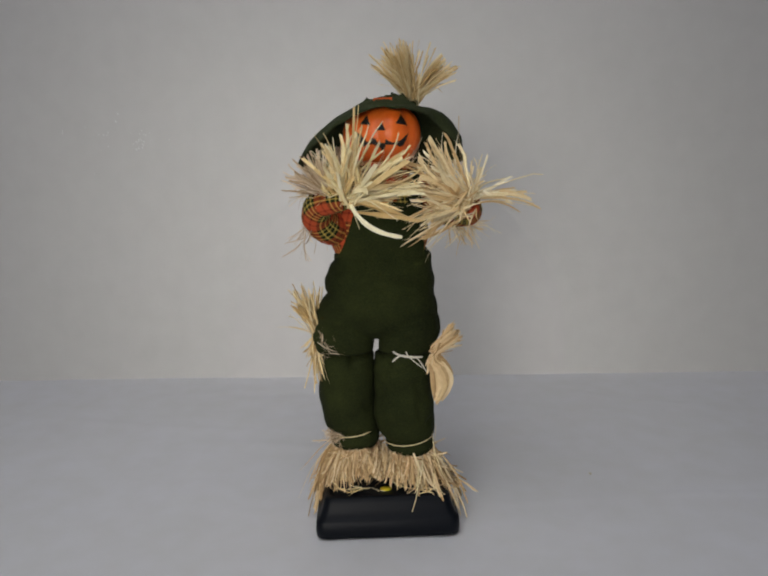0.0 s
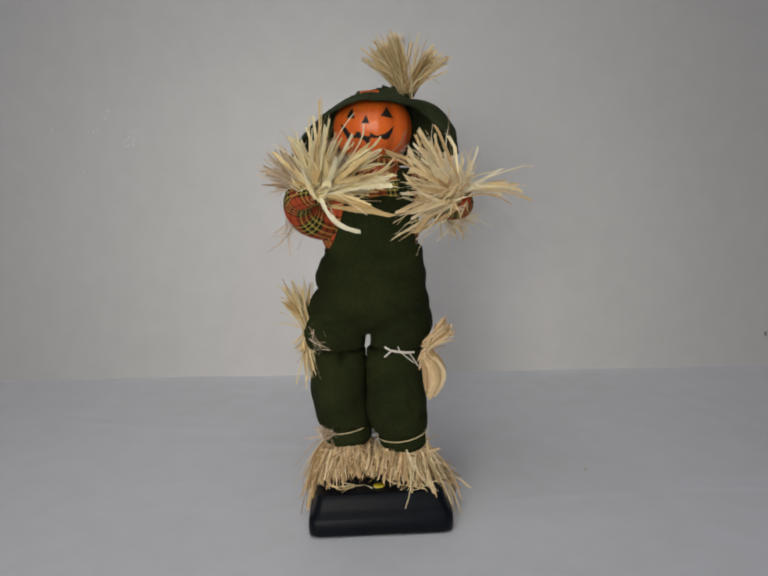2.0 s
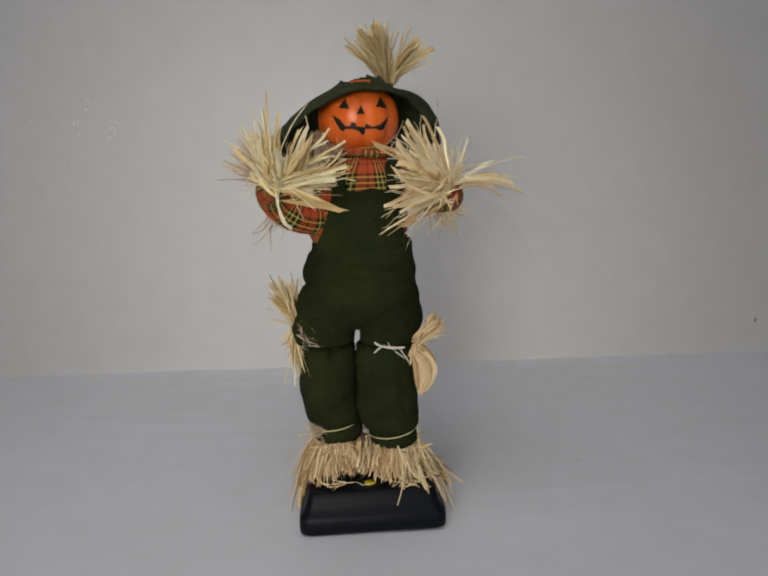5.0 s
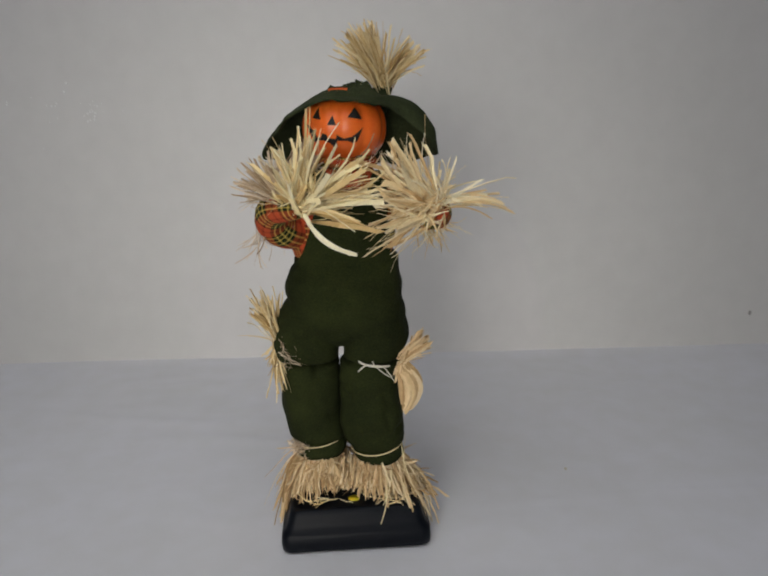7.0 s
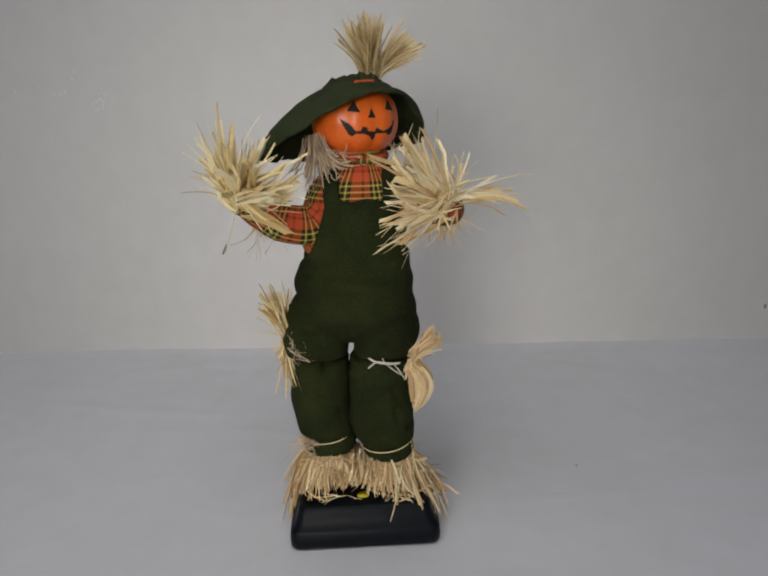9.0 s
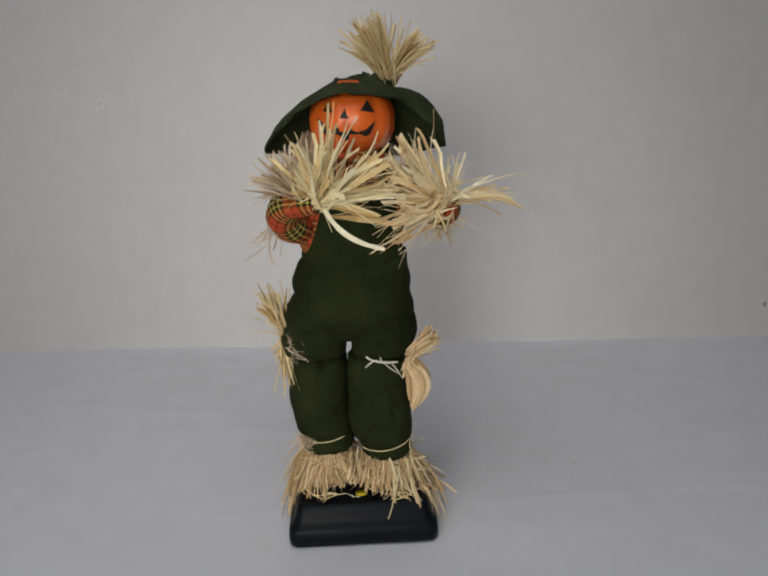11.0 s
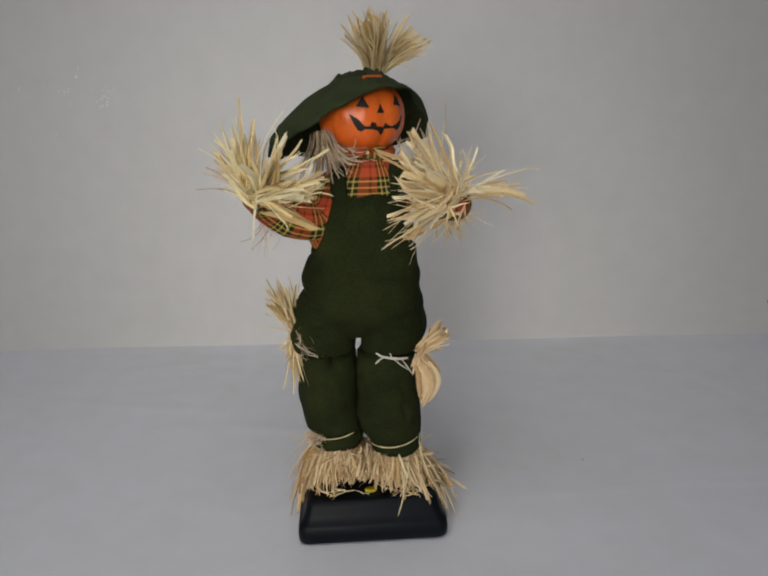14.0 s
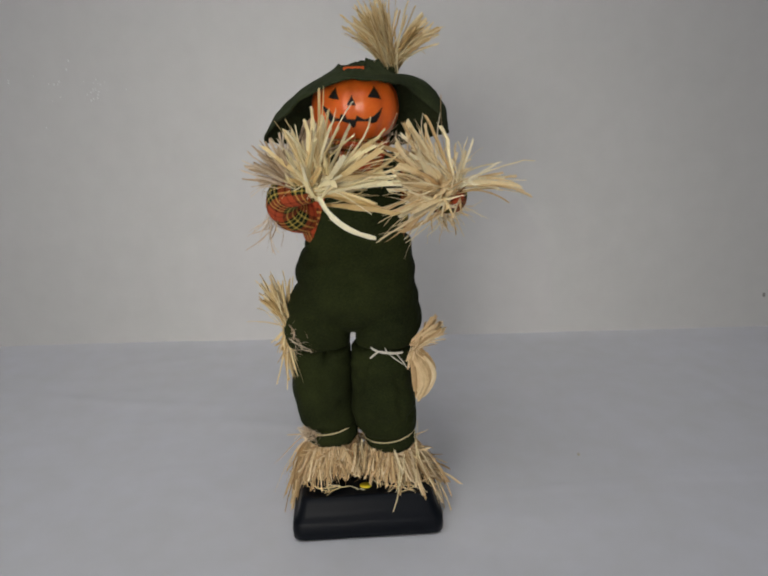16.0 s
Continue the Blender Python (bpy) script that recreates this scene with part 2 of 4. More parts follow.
class Bunch:
    """Gathers strands of raffia: thin creased ribbons, each bent its own way."""

    def __init__(self, seed):
        self.rng, self.verts, self.faces = random.Random(seed), [], []

    def strand(self, root, way, length, width, bend=(0, 0, 0), segs=7, curl=0.12, taper=None, kink=0.35, rest=None):
        rng = self.rng
        way = Vector(way).normalized()
        p, step = Vector(root), length / segs
        any_way = Vector((rng.uniform(-1, 1), rng.uniform(-1, 1), rng.uniform(-1, 1)))
        side = way.cross(any_way).normalized()
        drift = Vector((rng.gauss(0, curl), rng.gauss(0, curl), rng.gauss(0, curl))) + Vector(bend)
        first, crease = len(self.verts), rng.uniform(0.10, 0.60) * rng.choice((-1, 1))
        taper = rng.choice((0.0, 0.2, 0.45, 0.8)) if taper is None else taper
        broken = rng.randint(2, segs - 1) if rng.random() < 0.45 else -1
        for i in range(segs + 1):
            f = i / segs
            half = width / 2 * (0.45 + 0.55 * min(1, f * 2.5)) * (1 - taper * f * f) * rng.uniform(0.86, 1.1)
            norm = side.cross(way).normalized()
            cut = way * width * rng.uniform(-0.9, 0.9) if i == segs else Vector()
            self.verts += [p - side * half - cut, p + norm * half * crease * 2 + cut * rng.uniform(-0.6, 0.6), p + side * half + cut]
            if i < segs:
                a = first + 3 * i
                self.faces += [(a, a + 1, a + 4, a + 3), (a + 1, a + 2, a + 5, a + 4)]
            jolt = Vector((rng.gauss(0, 1), rng.gauss(0, 1), rng.gauss(0, 1))) * (kink if i == broken else 0.055)
            way = (way + drift * (1.6 / segs) + jolt).normalized()
            side = (side - way * side.dot(way) + norm * rng.gauss(0, 0.16)).normalized()
            p = p + way * step
            if rest and abs(p.x) < rest[0] and abs(p.y - rest[1]) < rest[2] and p.z < rest[3]:
                p.z, way.z = rest[3] + rng.uniform(0, 0.003), abs(way.z) * 0.1

    def fan(self, root, axis, count, spread, length, width, jitter=0.004, bend=(0, 0, 0), curl=0.12, flat=None):
        """Strands that part from root round an axis; spread in degrees; flat: how far they part across and in depth."""
        rng, axis = self.rng, Vector(axis).normalized()
        for _ in range(count):
            off = Vector((rng.gauss(0, 1), rng.gauss(0, 1), rng.gauss(0, 1)))
            if flat:
                off = Vector((off.x * flat[0], off.y * flat[1], off.z * flat[2]))
            off = off - axis * off.dot(axis)
            way = axis + off * math.tan(radians(min(spread, 80))) * 0.6
            at = Vector(root) + Vector((rng.gauss(0, jitter), rng.gauss(0, jitter), rng.gauss(0, jitter)))
            whole, wide = length * rng.uniform(0.6, 1.08), width * rng.uniform(0.5, 1.35)
            split = rng.choice((1, 1, 2, 3))
            for _ in range(split):
                fray = Vector((rng.gauss(0, 1), rng.gauss(0, 1), rng.gauss(0, 1))) * (0.05 if split > 1 else 0)
                self.strand(at, way.normalized() + fray, whole * rng.uniform(0.75, 1.05), wide / split ** 0.7, bend, curl=curl * 1.4)
            if rng.random() < 0.55:
                self.strand(at, way, whole * rng.uniform(0.6, 1.15), rng.uniform(0.0008, 0.0016), bend, curl=curl * 2.5)

    def brush(self, root, axis, count, spread, length, width, jitter, bend, uneven=0.16):
        """Fine strands side by side, cut to about one length, that part only towards the tips."""
        rng, axis = self.rng, Vector(axis).normalized()
        for _ in range(count):
            off = Vector((rng.gauss(0, 1), rng.gauss(0, 1), rng.gauss(0, 1)))
            off = off - axis * off.dot(axis)
            at = Vector(root) + off * jitter * 0.8
            part_way = off * math.tan(radians(spread))
            run = length * rng.uniform(1 - uneven, 1 + 0.4 * uneven) * (0.7 if rng.random() < 0.1 else 1)
            self.strand(at, axis + part_way * 0.35, run, width * rng.uniform(0.5, 1.5), Vector(bend) * rng.uniform(0.6, 1.3) + part_way * 0.9, 9, 0.10, rng.choice((0.0, 0.15, 0.3, 0.6)), 0.22)

    def arc(self, p0, p1, p2, width, segs=9):
        """One broad ribbon that curves from p0 to p2, drawn towards p1."""
        rng, first = self.rng, len(self.verts)
        p0, p1, p2 = Vector(p0), Vector(p1), Vector(p2)
        for i in range(segs + 1):
            f = i / segs
            p = p0 * (1 - f) ** 2 + p1 * 2 * f * (1 - f) + p2 * f * f
            way = ((p1 - p0) * (1 - f) + (p2 - p1) * f).normalized()
            side = way.cross(Vector((rng.gauss(0, 0.15), -1, rng.gauss(0, 0.15)))).normalized()
            half = width / 2 * rng.uniform(0.85, 1.1) * (0.5 + 0.5 * math.sin(math.pi * (0.12 + 0.76 * f)))
            self.verts += [p - side * half, p + Vector((0, -half * 0.45, 0)), p + side * half]
            if i < segs:
                a = first + 3 * i
                self.faces += [(a, a + 1, a + 4, a + 3), (a + 1, a + 2, a + 5, a + 4)]

    def mesh(self, name, mat):
        return mesh_of(name, self.verts, self.faces, mat, smooth=False)


# ---- the room ----
def slab(name, lo, hi, mat, label):
    (x0, y0, z0), (x1, y1, z1) = lo, hi
    verts = [(x, y, z) for z in (z0, z1) for y in (y0, y1) for x in (x0, x1)]
    faces = [(0, 2, 3, 1), (4, 5, 7, 6), (0, 1, 5, 4), (2, 6, 7, 3), (0, 4, 6, 2), (1, 3, 7, 5)]
    return tagged(new(name, mesh_of(name, verts, faces, mat, False)), label, "wall", kind="structure")


def crease(x, y, x0, y0, angle, width, height, run):
    """A soft ridge in the cloth along a line from (x0, y0)."""
    c, s = math.cos(angle), math.sin(angle)
    u, v = (x - x0) * c + (y - y0) * s, -(x - x0) * s + (y - y0) * c
    v += 0.008 * math.sin(u * 9 + x0 * 20)
    ends = max(0.0, min(1.0, u / 0.08)) * max(0.0, min(1.0, (run - u) / 0.08))
    return height * math.exp(-(v / width) ** 2) * ends


def build_floor():
    xs = np.concatenate([np.linspace(-3, -1.1, 8), np.linspace(-1.08, 1.1, 190), np.linspace(1.15, 3, 8)])
    ys = np.concatenate([np.linspace(-3.2, -0.45, 12), np.linspace(-0.43, WALL_Y + 0.02, 130)])
    rng = random.Random(5)
    folds = [(rng.uniform(-0.9, 0.8), rng.uniform(-0.3, 0.5), rng.uniform(-0.5, 0.5), rng.uniform(0.006, 0.02),
              rng.uniform(-0.0010, 0.0016), rng.uniform(0.15, 0.5)) for _ in range(44)]
    folds += [(0.10, 0.035, 0.05, 0.0032, 0.0018, 0.9), (0.35, 0.055, 0.35, 0.004, 0.0018, 0.12), (0.17, 0.42, -1.15, 0.009, 0.0018, 0.22), (0.24, 0.40, -1.05, 0.007, 0.0014, 0.18),
              (0.36, 0.42, -1.20, 0.009, 0.0020, 0.22), (0.52, 0.44, -1.10, 0.010, 0.0018, 0.24), (-0.26, 0.34, 1.2, 0.010, -0.0012, 0.16)]
    verts, faces = [], []
    for y in ys:
        for x in xs:
            z = 0.0012 * noise.noise(Vector((x * 5, y * 5, 2))) - 0.0015
            near = min(1.0, max(0.0, (math.hypot(x, y) - 0.11) / 0.06))
            z += near * sum(crease(x, y, *f) for f in folds)
            z += 0.003 * max(0.0, (y - WALL_Y + 0.03) / 0.03) ** 2 * (0.9 + 0.7 * noise.noise(Vector((x * 6, 0, 8))))
            verts.append((x, y, min(z, 0.0) if near < 1 else z))
    w = len(xs)
    for j in range(len(ys) - 1):
        for i in range(w - 1):
            a = j * w + i
            faces.append((a, a + 1, a + 1 + w, a + w))
    return tagged(new("floor", mesh_of("floor", verts, faces, M_SHEET)), "white cloth spread flat, faintly creased", "floor", kind="structure")


build_floor()
slab("wall_north", (-3, WALL_Y, -0.3), (3, WALL_Y + 0.1, 2.2), M_WALL, "plain white painted wall, slightly glossy")
slab("wall_south", (-3, -3.3, -0.3), (3, -3.2, 2.2), M_ROOM, "plain pale painted wall")
slab("wall_west", (-3.1, -3.3, -0.3), (-3, WALL_Y + 0.1, 2.2), M_ROOM, "plain pale painted wall")
slab("wall_east", (3, -3.3, -0.3), (3.1, WALL_Y + 0.1, 2.2), M_ROOM, "plain pale painted wall")
slab("ceiling", (-3.1, -3.3, 2.2), (3.1, WALL_Y + 0.1, 2.3), M_ROOM, "plain pale ceiling")


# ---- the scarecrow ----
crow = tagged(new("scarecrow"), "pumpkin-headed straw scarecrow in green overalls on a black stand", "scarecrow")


def build_base():
    rows = [(0.0, 0.084, 0.060), (0.002, 0.0865, 0.0625), (0.010, 0.087, 0.063), (0.0205, 0.0862, 0.0622), (0.0235, 0.084, 0.060),
            (0.0260, 0.0815, 0.0575), (0.034, 0.0787, 0.0542), (0.041, 0.0768, 0.0522), (0.0450, 0.0755, 0.0508), (0.0470, 0.0728, 0.0482),
            (0.0474, 0.069, 0.045), (0.0462, 0.067, 0.043)]
    verts, faces, seg = [], [], 72
    for z, hx, hy in rows:
        r = 0.0125 - 0.06 * z
        for k in range(seg):
            a = 2 * math.pi * (k + 0.5) / seg
            q = int(a / (math.pi / 2)) % 4
            sx, sy = (1, -1, -1, 1)[q], (1, 1, -1, -1)[q]
            verts.append((sx * (hx - r) + r * math.cos(a), sy * (hy - r) + r * math.sin(a), z))
    n = len(rows)
    for i in range(n - 1):
        for k in range(seg):
            a, b = i * seg + k, i * seg + (k + 1) % seg
            faces.append((a, b, b + seg, a + seg))
    faces += [tuple(range(seg - 1, -1, -1)), tuple(range((n - 1) * seg, n * seg))]
    base = part("base", mesh_of("base", verts, faces, M_BASE), crow, "black moulded plastic stand with rounded corners", (-0.001, 0.008, 0.0005))
    base.rotation_euler.z = radians(3.7)
    seg = 20
    ring = [(0.0070 * math.cos(2 * math.pi * k / seg), 0.0056 * math.sin(2 * math.pi * k / seg)) for k in range(seg)]
    verts = [(x, y, z) for z in (0, 0.0008) for x, y in ring]
    faces = [(k, (k + 1) % seg, (k + 1) % seg + seg, k + seg) for k in range(seg)] + [tuple(range(seg, 2 * seg)), tuple(range(seg - 1, -1, -1))]
    dot = part("sticker", mesh_of("sticker", verts, faces, M_YELLOW), base, "round yellow sticker", (-0.001, -0.0270, 0.0466))
    dot.rotation_euler.x = radians(3)


def build_legs():
    left = [(0.097, -0.038, 0.010, 0.026, 0.027), (0.104, -0.039, 0.010, 0.0305, 0.031), (0.114, -0.040, 0.010, 0.0300, 0.030), (0.119, -0.0405, 0.010, 0.0295, 0.030),
            (0.124, -0.0415, 0.010, 0.0325, 0.032), (0.134, -0.0430, 0.010, 0.0330, 0.033), (0.168, -0.0455, 0.010, 0.0345, 0.035),
            (0.203, -0.0465, 0.010, 0.0345, 0.036), (0.214, -0.0460, 0.010, 0.0350, 0.034), (0.221, -0.0470, 0.010, 0.0240, 0.026)]
    right = [(0.089, 0.030, 0.008, 0.024, 0.027), (0.096, 0.0295, 0.008, 0.0300, 0.031), (0.104, 0.029, 0.008, 0.0300, 0.030), (0.108, 0.0285, 0.008, 0.0295, 0.030),
             (0.113, 0.0275, 0.008, 0.0335, 0.033), (0.124, 0.0250, 0.008, 0.0368, 0.035), (0.146, 0.0232, 0.008, 0.0375, 0.037),
             (0.178, 0.0212, 0.008, 0.0362, 0.037), (0.203, 0.0228, 0.009, 0.0345, 0.036), (0.214, 0.0240, 0.009, 0.0350, 0.034), (0.221, 0.0275, 0.009, 0.0240, 0.026)]
    for rows, seed, tie_z, tie in ((left, 3, 0.1185, (-0.0405, 0.010, 0.0310)), (right, 8, 0.1075, (0.0285, 0.008, 0.0310))):
        rng = random.Random(seed)
        mid = rows[6][1]
        lines = []
        for _ in range(9):
            x, z = mid + rng.uniform(-0.03, 0.03), rng.uniform(0.11, 0.21)
            lines.append((x, z, x + rng.uniform(-0.02, 0.02), z + rng.uniform(-0.012, 0.03), rng.uniform(0.002, 0.0045), rng.uniform(0.0025, 0.0055)))
        leg = part("trouser_leg", loft("trouser_leg", rows, M_GREEN, 90, 72, 0.0036, 24, seed, lines=lines), crow)
        cx, cy, r = tie
        loop = [(cx + r * math.cos(a), cy + (r + 0.001) * math.sin(a), tie_z + 0.004 * math.cos(a - 0.6), 0.00065)
                for a in [2 * math.pi * k / 14 for k in range(15)]]
        part("ankle_tie", tube("ankle_tie", loop, M_STRAW_TAN, 60, 8), leg, "raffia string tied round the ankle")


def build_torso():
    rows = [(0.236, -0.008, 0.010, 0.040, 0.022), (0.245, -0.0075, 0.010, 0.060, 0.034), (0.256, -0.0070, 0.010, 0.0715, 0.041),
            (0.270, -0.006, 0.010, 0.0725, 0.045), (0.290, -0.003, 0.010, 0.0665, 0.046), (0.305, -0.003, 0.010, 0.0665, 0.046),
            (0.318, -0.002, 0.010, 0.063, 0.045), (0.334, 0.001, 0.010, 0.0585, 0.044), (0.343, 0.002, 0.011, 0.0545, 0.042), (0.349, 0.002, 0.012, 0.050, 0.039)]
    rng = random.Random(77)
    hips = [(0.0, 0.232, 0.001, 0.345, 0.0018, 0.0016), (-0.040, 0.313, 0.04, 0.309, 0.004, 0.0020), (-0.08, 0.343, 0.08, 0.341, 0.003, 0.0045), (-0.07, 0.331, 0.05, 0.334, 0.004, 0.0028),
            (-0.012, 0.238, -0.05, 0.262, 0.004, 0.003), (-0.010, 0.238, 0.035, 0.258, 0.004, 0.003)]
    for _ in range(16):
        x, z = rng.uniform(-0.065, 0.06), rng.uniform(0.245, 0.335)
        hips.append((x, z, x + rng.uniform(-0.03, 0.03), z + rng.uniform(-0.012, 0.012), rng.uniform(0.0025, 0.005), rng.uniform(0.003, 0.0060)))
    thighs = ([(0.2165, -0.0475, 0.010, 0.0240, 0.022), (0.2195, -0.0475, 0.010, 0.0348, 0.034), (0.226, -0.0478, 0.010, 0.0364, 0.037),
               (0.243, -0.0455, 0.010, 0.0390, 0.040), (0.262, -0.041, 0.010, 0.0365, 0.040), (0.285, -0.034, 0.010, 0.028, 0.034)],
              [(0.2165, 0.0305, 0.010, 0.0240, 0.022), (0.2195, 0.0280, 0.010, 0.0325, 0.034), (0.226, 0.0295, 0.010, 0.0352, 0.037),
               (0.243, 0.031, 0.010, 0.0388, 0.040), (0.262, 0.029, 0.010, 0.0370, 0.040), (0.285, 0.026, 0.010, 0.028, 0.034)])
    forms = [loft("overalls", rows, M_GREEN, 90, 96, 0.0028, 26, 11, lines=hips)] + [loft("thigh", t, M_GREEN, 40, 64, 0.0036, 24, 12, lines=hips) for t in thighs]
    bm = bmesh.new()
    for me in forms:
        bm.from_mesh(me)
    joined = bpy.data.meshes.new("overalls")
    bm.to_mesh(joined)
    bm.free()
    joined.materials.append(M_GREEN)
    body = part("overalls", joined, crow, "dark green cotton overalls, gathered at the hips")
    knit = body.modifiers.new("one_cloth", "REMESH")
    knit.mode, knit.voxel_size, knit.use_smooth_shade = "VOXEL", 0.0016, True
    ease = body.modifiers.new("ease", "SMOOTH")
    ease.factor, ease.iterations = 0.5, 4
    shirt = [(0.328, 0.002, 0.012, 0.051, 0.038), (0.343, -0.002, 0.012, 0.056, 0.040), (0.358, -0.003, 0.012, 0.0590, 0.040), (0.380, -0.002, 0.013, 0.0570, 0.039), (0.400, 0.001, 0.014, 0.0520, 0.037),
             (0.415, 0.003, 0.016, 0.044, 0.033), (0.426, 0.005, 0.020, 0.034, 0.027), (0.436, 0.006, 0.024, 0.027, 0.024), (0.450, 0.0075, 0.030, 0.024, 0.024)]
    sh = part("shirt", loft("shirt", shirt, M_PLAID, 44, 64, 0.0022, 40, 4), crow, "orange plaid cotton shirt")
    ring = [(0.0065 + 0.028 * math.cos(a), 0.022 + 0.027 * math.sin(a), 0.4385 + 0.002 * math.sin(2 * a), 0.0047) for a in [2 * math.pi * k / 16 for k in range(17)]]
    part("collar", tube("collar", ring, M_PLAID, 64, 12, 0.0012, 60, 6), sh)
    # bib: a padded panel on the chest, and the straps that go over the shoulders
    verts, faces = [], []
    nu, nv = 28, 24
    for layer in (0, 1):
        for j in range(nv + 1):
            v = j / nv
            z = 0.336 + (0.399 - 0.336) * v
            lo, hi = -0.0540 + 0.0275 * v ** 0.6, 0.0515 - 0.0035 * v
            for i in range(nu + 1):
                x = lo + (hi - lo) * i / nu
                k = max(0.0, 1 - abs((x + 0.002) / 0.0595) ** 2.4)
                y = 0.012 - 0.0425 * k ** (1 / 2.4) - 0.0015 + 0.0035 * layer
                y -= cloth((x, y, z), 0.0022, 30, 9)
                verts.append((x, y, z + 0.0015 * math.sin(i * 0.5) * v))
    w, m = nu + 1, (nu + 1) * (nv + 1)
    for j in range(nv):
        for i in range(nu):
            a = j * w + i
            faces += [(a, a + 1, a + 1 + w, a + w), (a + m, a + w + m, a + w + 1 + m, a + 1 + m)]
    for i in range(nu):
        a = nv * w + i
        faces += [(a, a + 1, a + 1 + m, a + m)]
    for j in range(nv):
        a, b = j * w, j * w + nu
        faces += [(a + w, a, a + m, a + w + m), (b, b + w, b + w + m, b + m)]
    part("bib", mesh_of("bib", verts, faces, M_GREEN), body)
    for rows in ([(-0.0190, -0.0315, 0.392), (-0.0205, -0.0270, 0.405), (-0.0215, -0.0140, 0.419), (-0.0220, 0.006, 0.431), (-0.024, 0.030, 0.428), (-0.027, 0.045, 0.40)],
                 [(0.0405, -0.0295, 0.392), (0.0410, -0.0240, 0.405), (0.0400, -0.0110, 0.417), (0.0385, 0.008, 0.427), (0.039, 0.030, 0.425), (0.040, 0.045, 0.40)]):
        verts, faces = [], []
        pts = smooth_rows(rows, 24)
        for i, p in enumerate(pts):
            p = Vector(p)
            way = (Vector(pts[min(i + 1, 23)]) - Vector(pts[max(i - 1, 0)])).normalized()
            out = Vector((1, 0, 0)).cross(way).normalized() * -1
            for dx, do in ((-0.0085, 0), (-0.006, 0.0022), (0.006, 0.0022), (0.0085, 0), (0.006, -0.001), (-0.006, -0.001)):
                verts.append(p + Vector((dx, 0, 0)) + out * do)
        for i in range(23):
            for k in range(6):
                a, b = i * 6 + k, i * 6 + (k + 1) % 6
                faces.append((a, b, b + 6, a + 6))
        part("strap", mesh_of("strap", verts, faces, M_GREEN), body)


HEAD_AT = (0.0076, 0.0323, 0.4389)
HEAD_MID, HEAD_HALF = 0.0365, 0.0382


def pumpkin_point(angle, z, out=0.0):
    """A point of the pumpkin's skin: angle from straight ahead, height over the neck."""
    h = max(-0.999, min(0.999, (z - HEAD_MID) / HEAD_HALF))
    r = (1 - abs(h) ** 2.3) ** (1 / 2.3)
    rib = 1 - 0.085 * abs(math.sin(angle * 4.5 + 0.5)) ** 5 * (0.4 + 0.6 * abs(h))
    return Vector(((0.0468 * r * rib + out) * math.sin(angle) - 0.0045, -(0.0445 * r * rib + out) * math.cos(angle), z))


def skin_patch(name, inside, a0, a1, z0, z1, mat, parent, na=40, nz=30):
    """A dark cut-out that lies on the pumpkin's skin: the cells for which inside(angle, z) holds."""
    verts, faces, at = [], [], {}

    def vert(i, j, layer):
        if (i, j, layer) not in at:
            at[i, j, layer] = len(verts)
            verts.append(pumpkin_point(a0 + (a1 - a0) * i / na, z0 + (z1 - z0) * j / nz, 0.0006 if layer else -0.002))
        return at[i, j, layer]

    cells = {(i, j) for i in range(na) for j in range(nz) if inside(a0 + (a1 - a0) * (i + 0.5) / na, z0 + (z1 - z0) * (j + 0.5) / nz)}
    for i, j in cells:
        faces.append((vert(i, j, 1), vert(i + 1, j, 1), vert(i + 1, j + 1, 1), vert(i, j + 1, 1)))
        for (di, dj), (p, q) in {(-1, 0): ((0, 1), (0, 0)), (1, 0): ((1, 0), (1, 1)), (0, -1): ((0, 0), (1, 0)), (0, 1): ((1, 1), (0, 1))}.items():
            if (i + di, j + dj) not in cells:
                p, q = (i + p[0], j + p[1]), (i + q[0], j + q[1])
                faces.append((vert(*q, 1), vert(*p, 1), vert(*p, 0), vert(*q, 0)))
    return part(name, mesh_of(name, verts, faces, mat), parent)


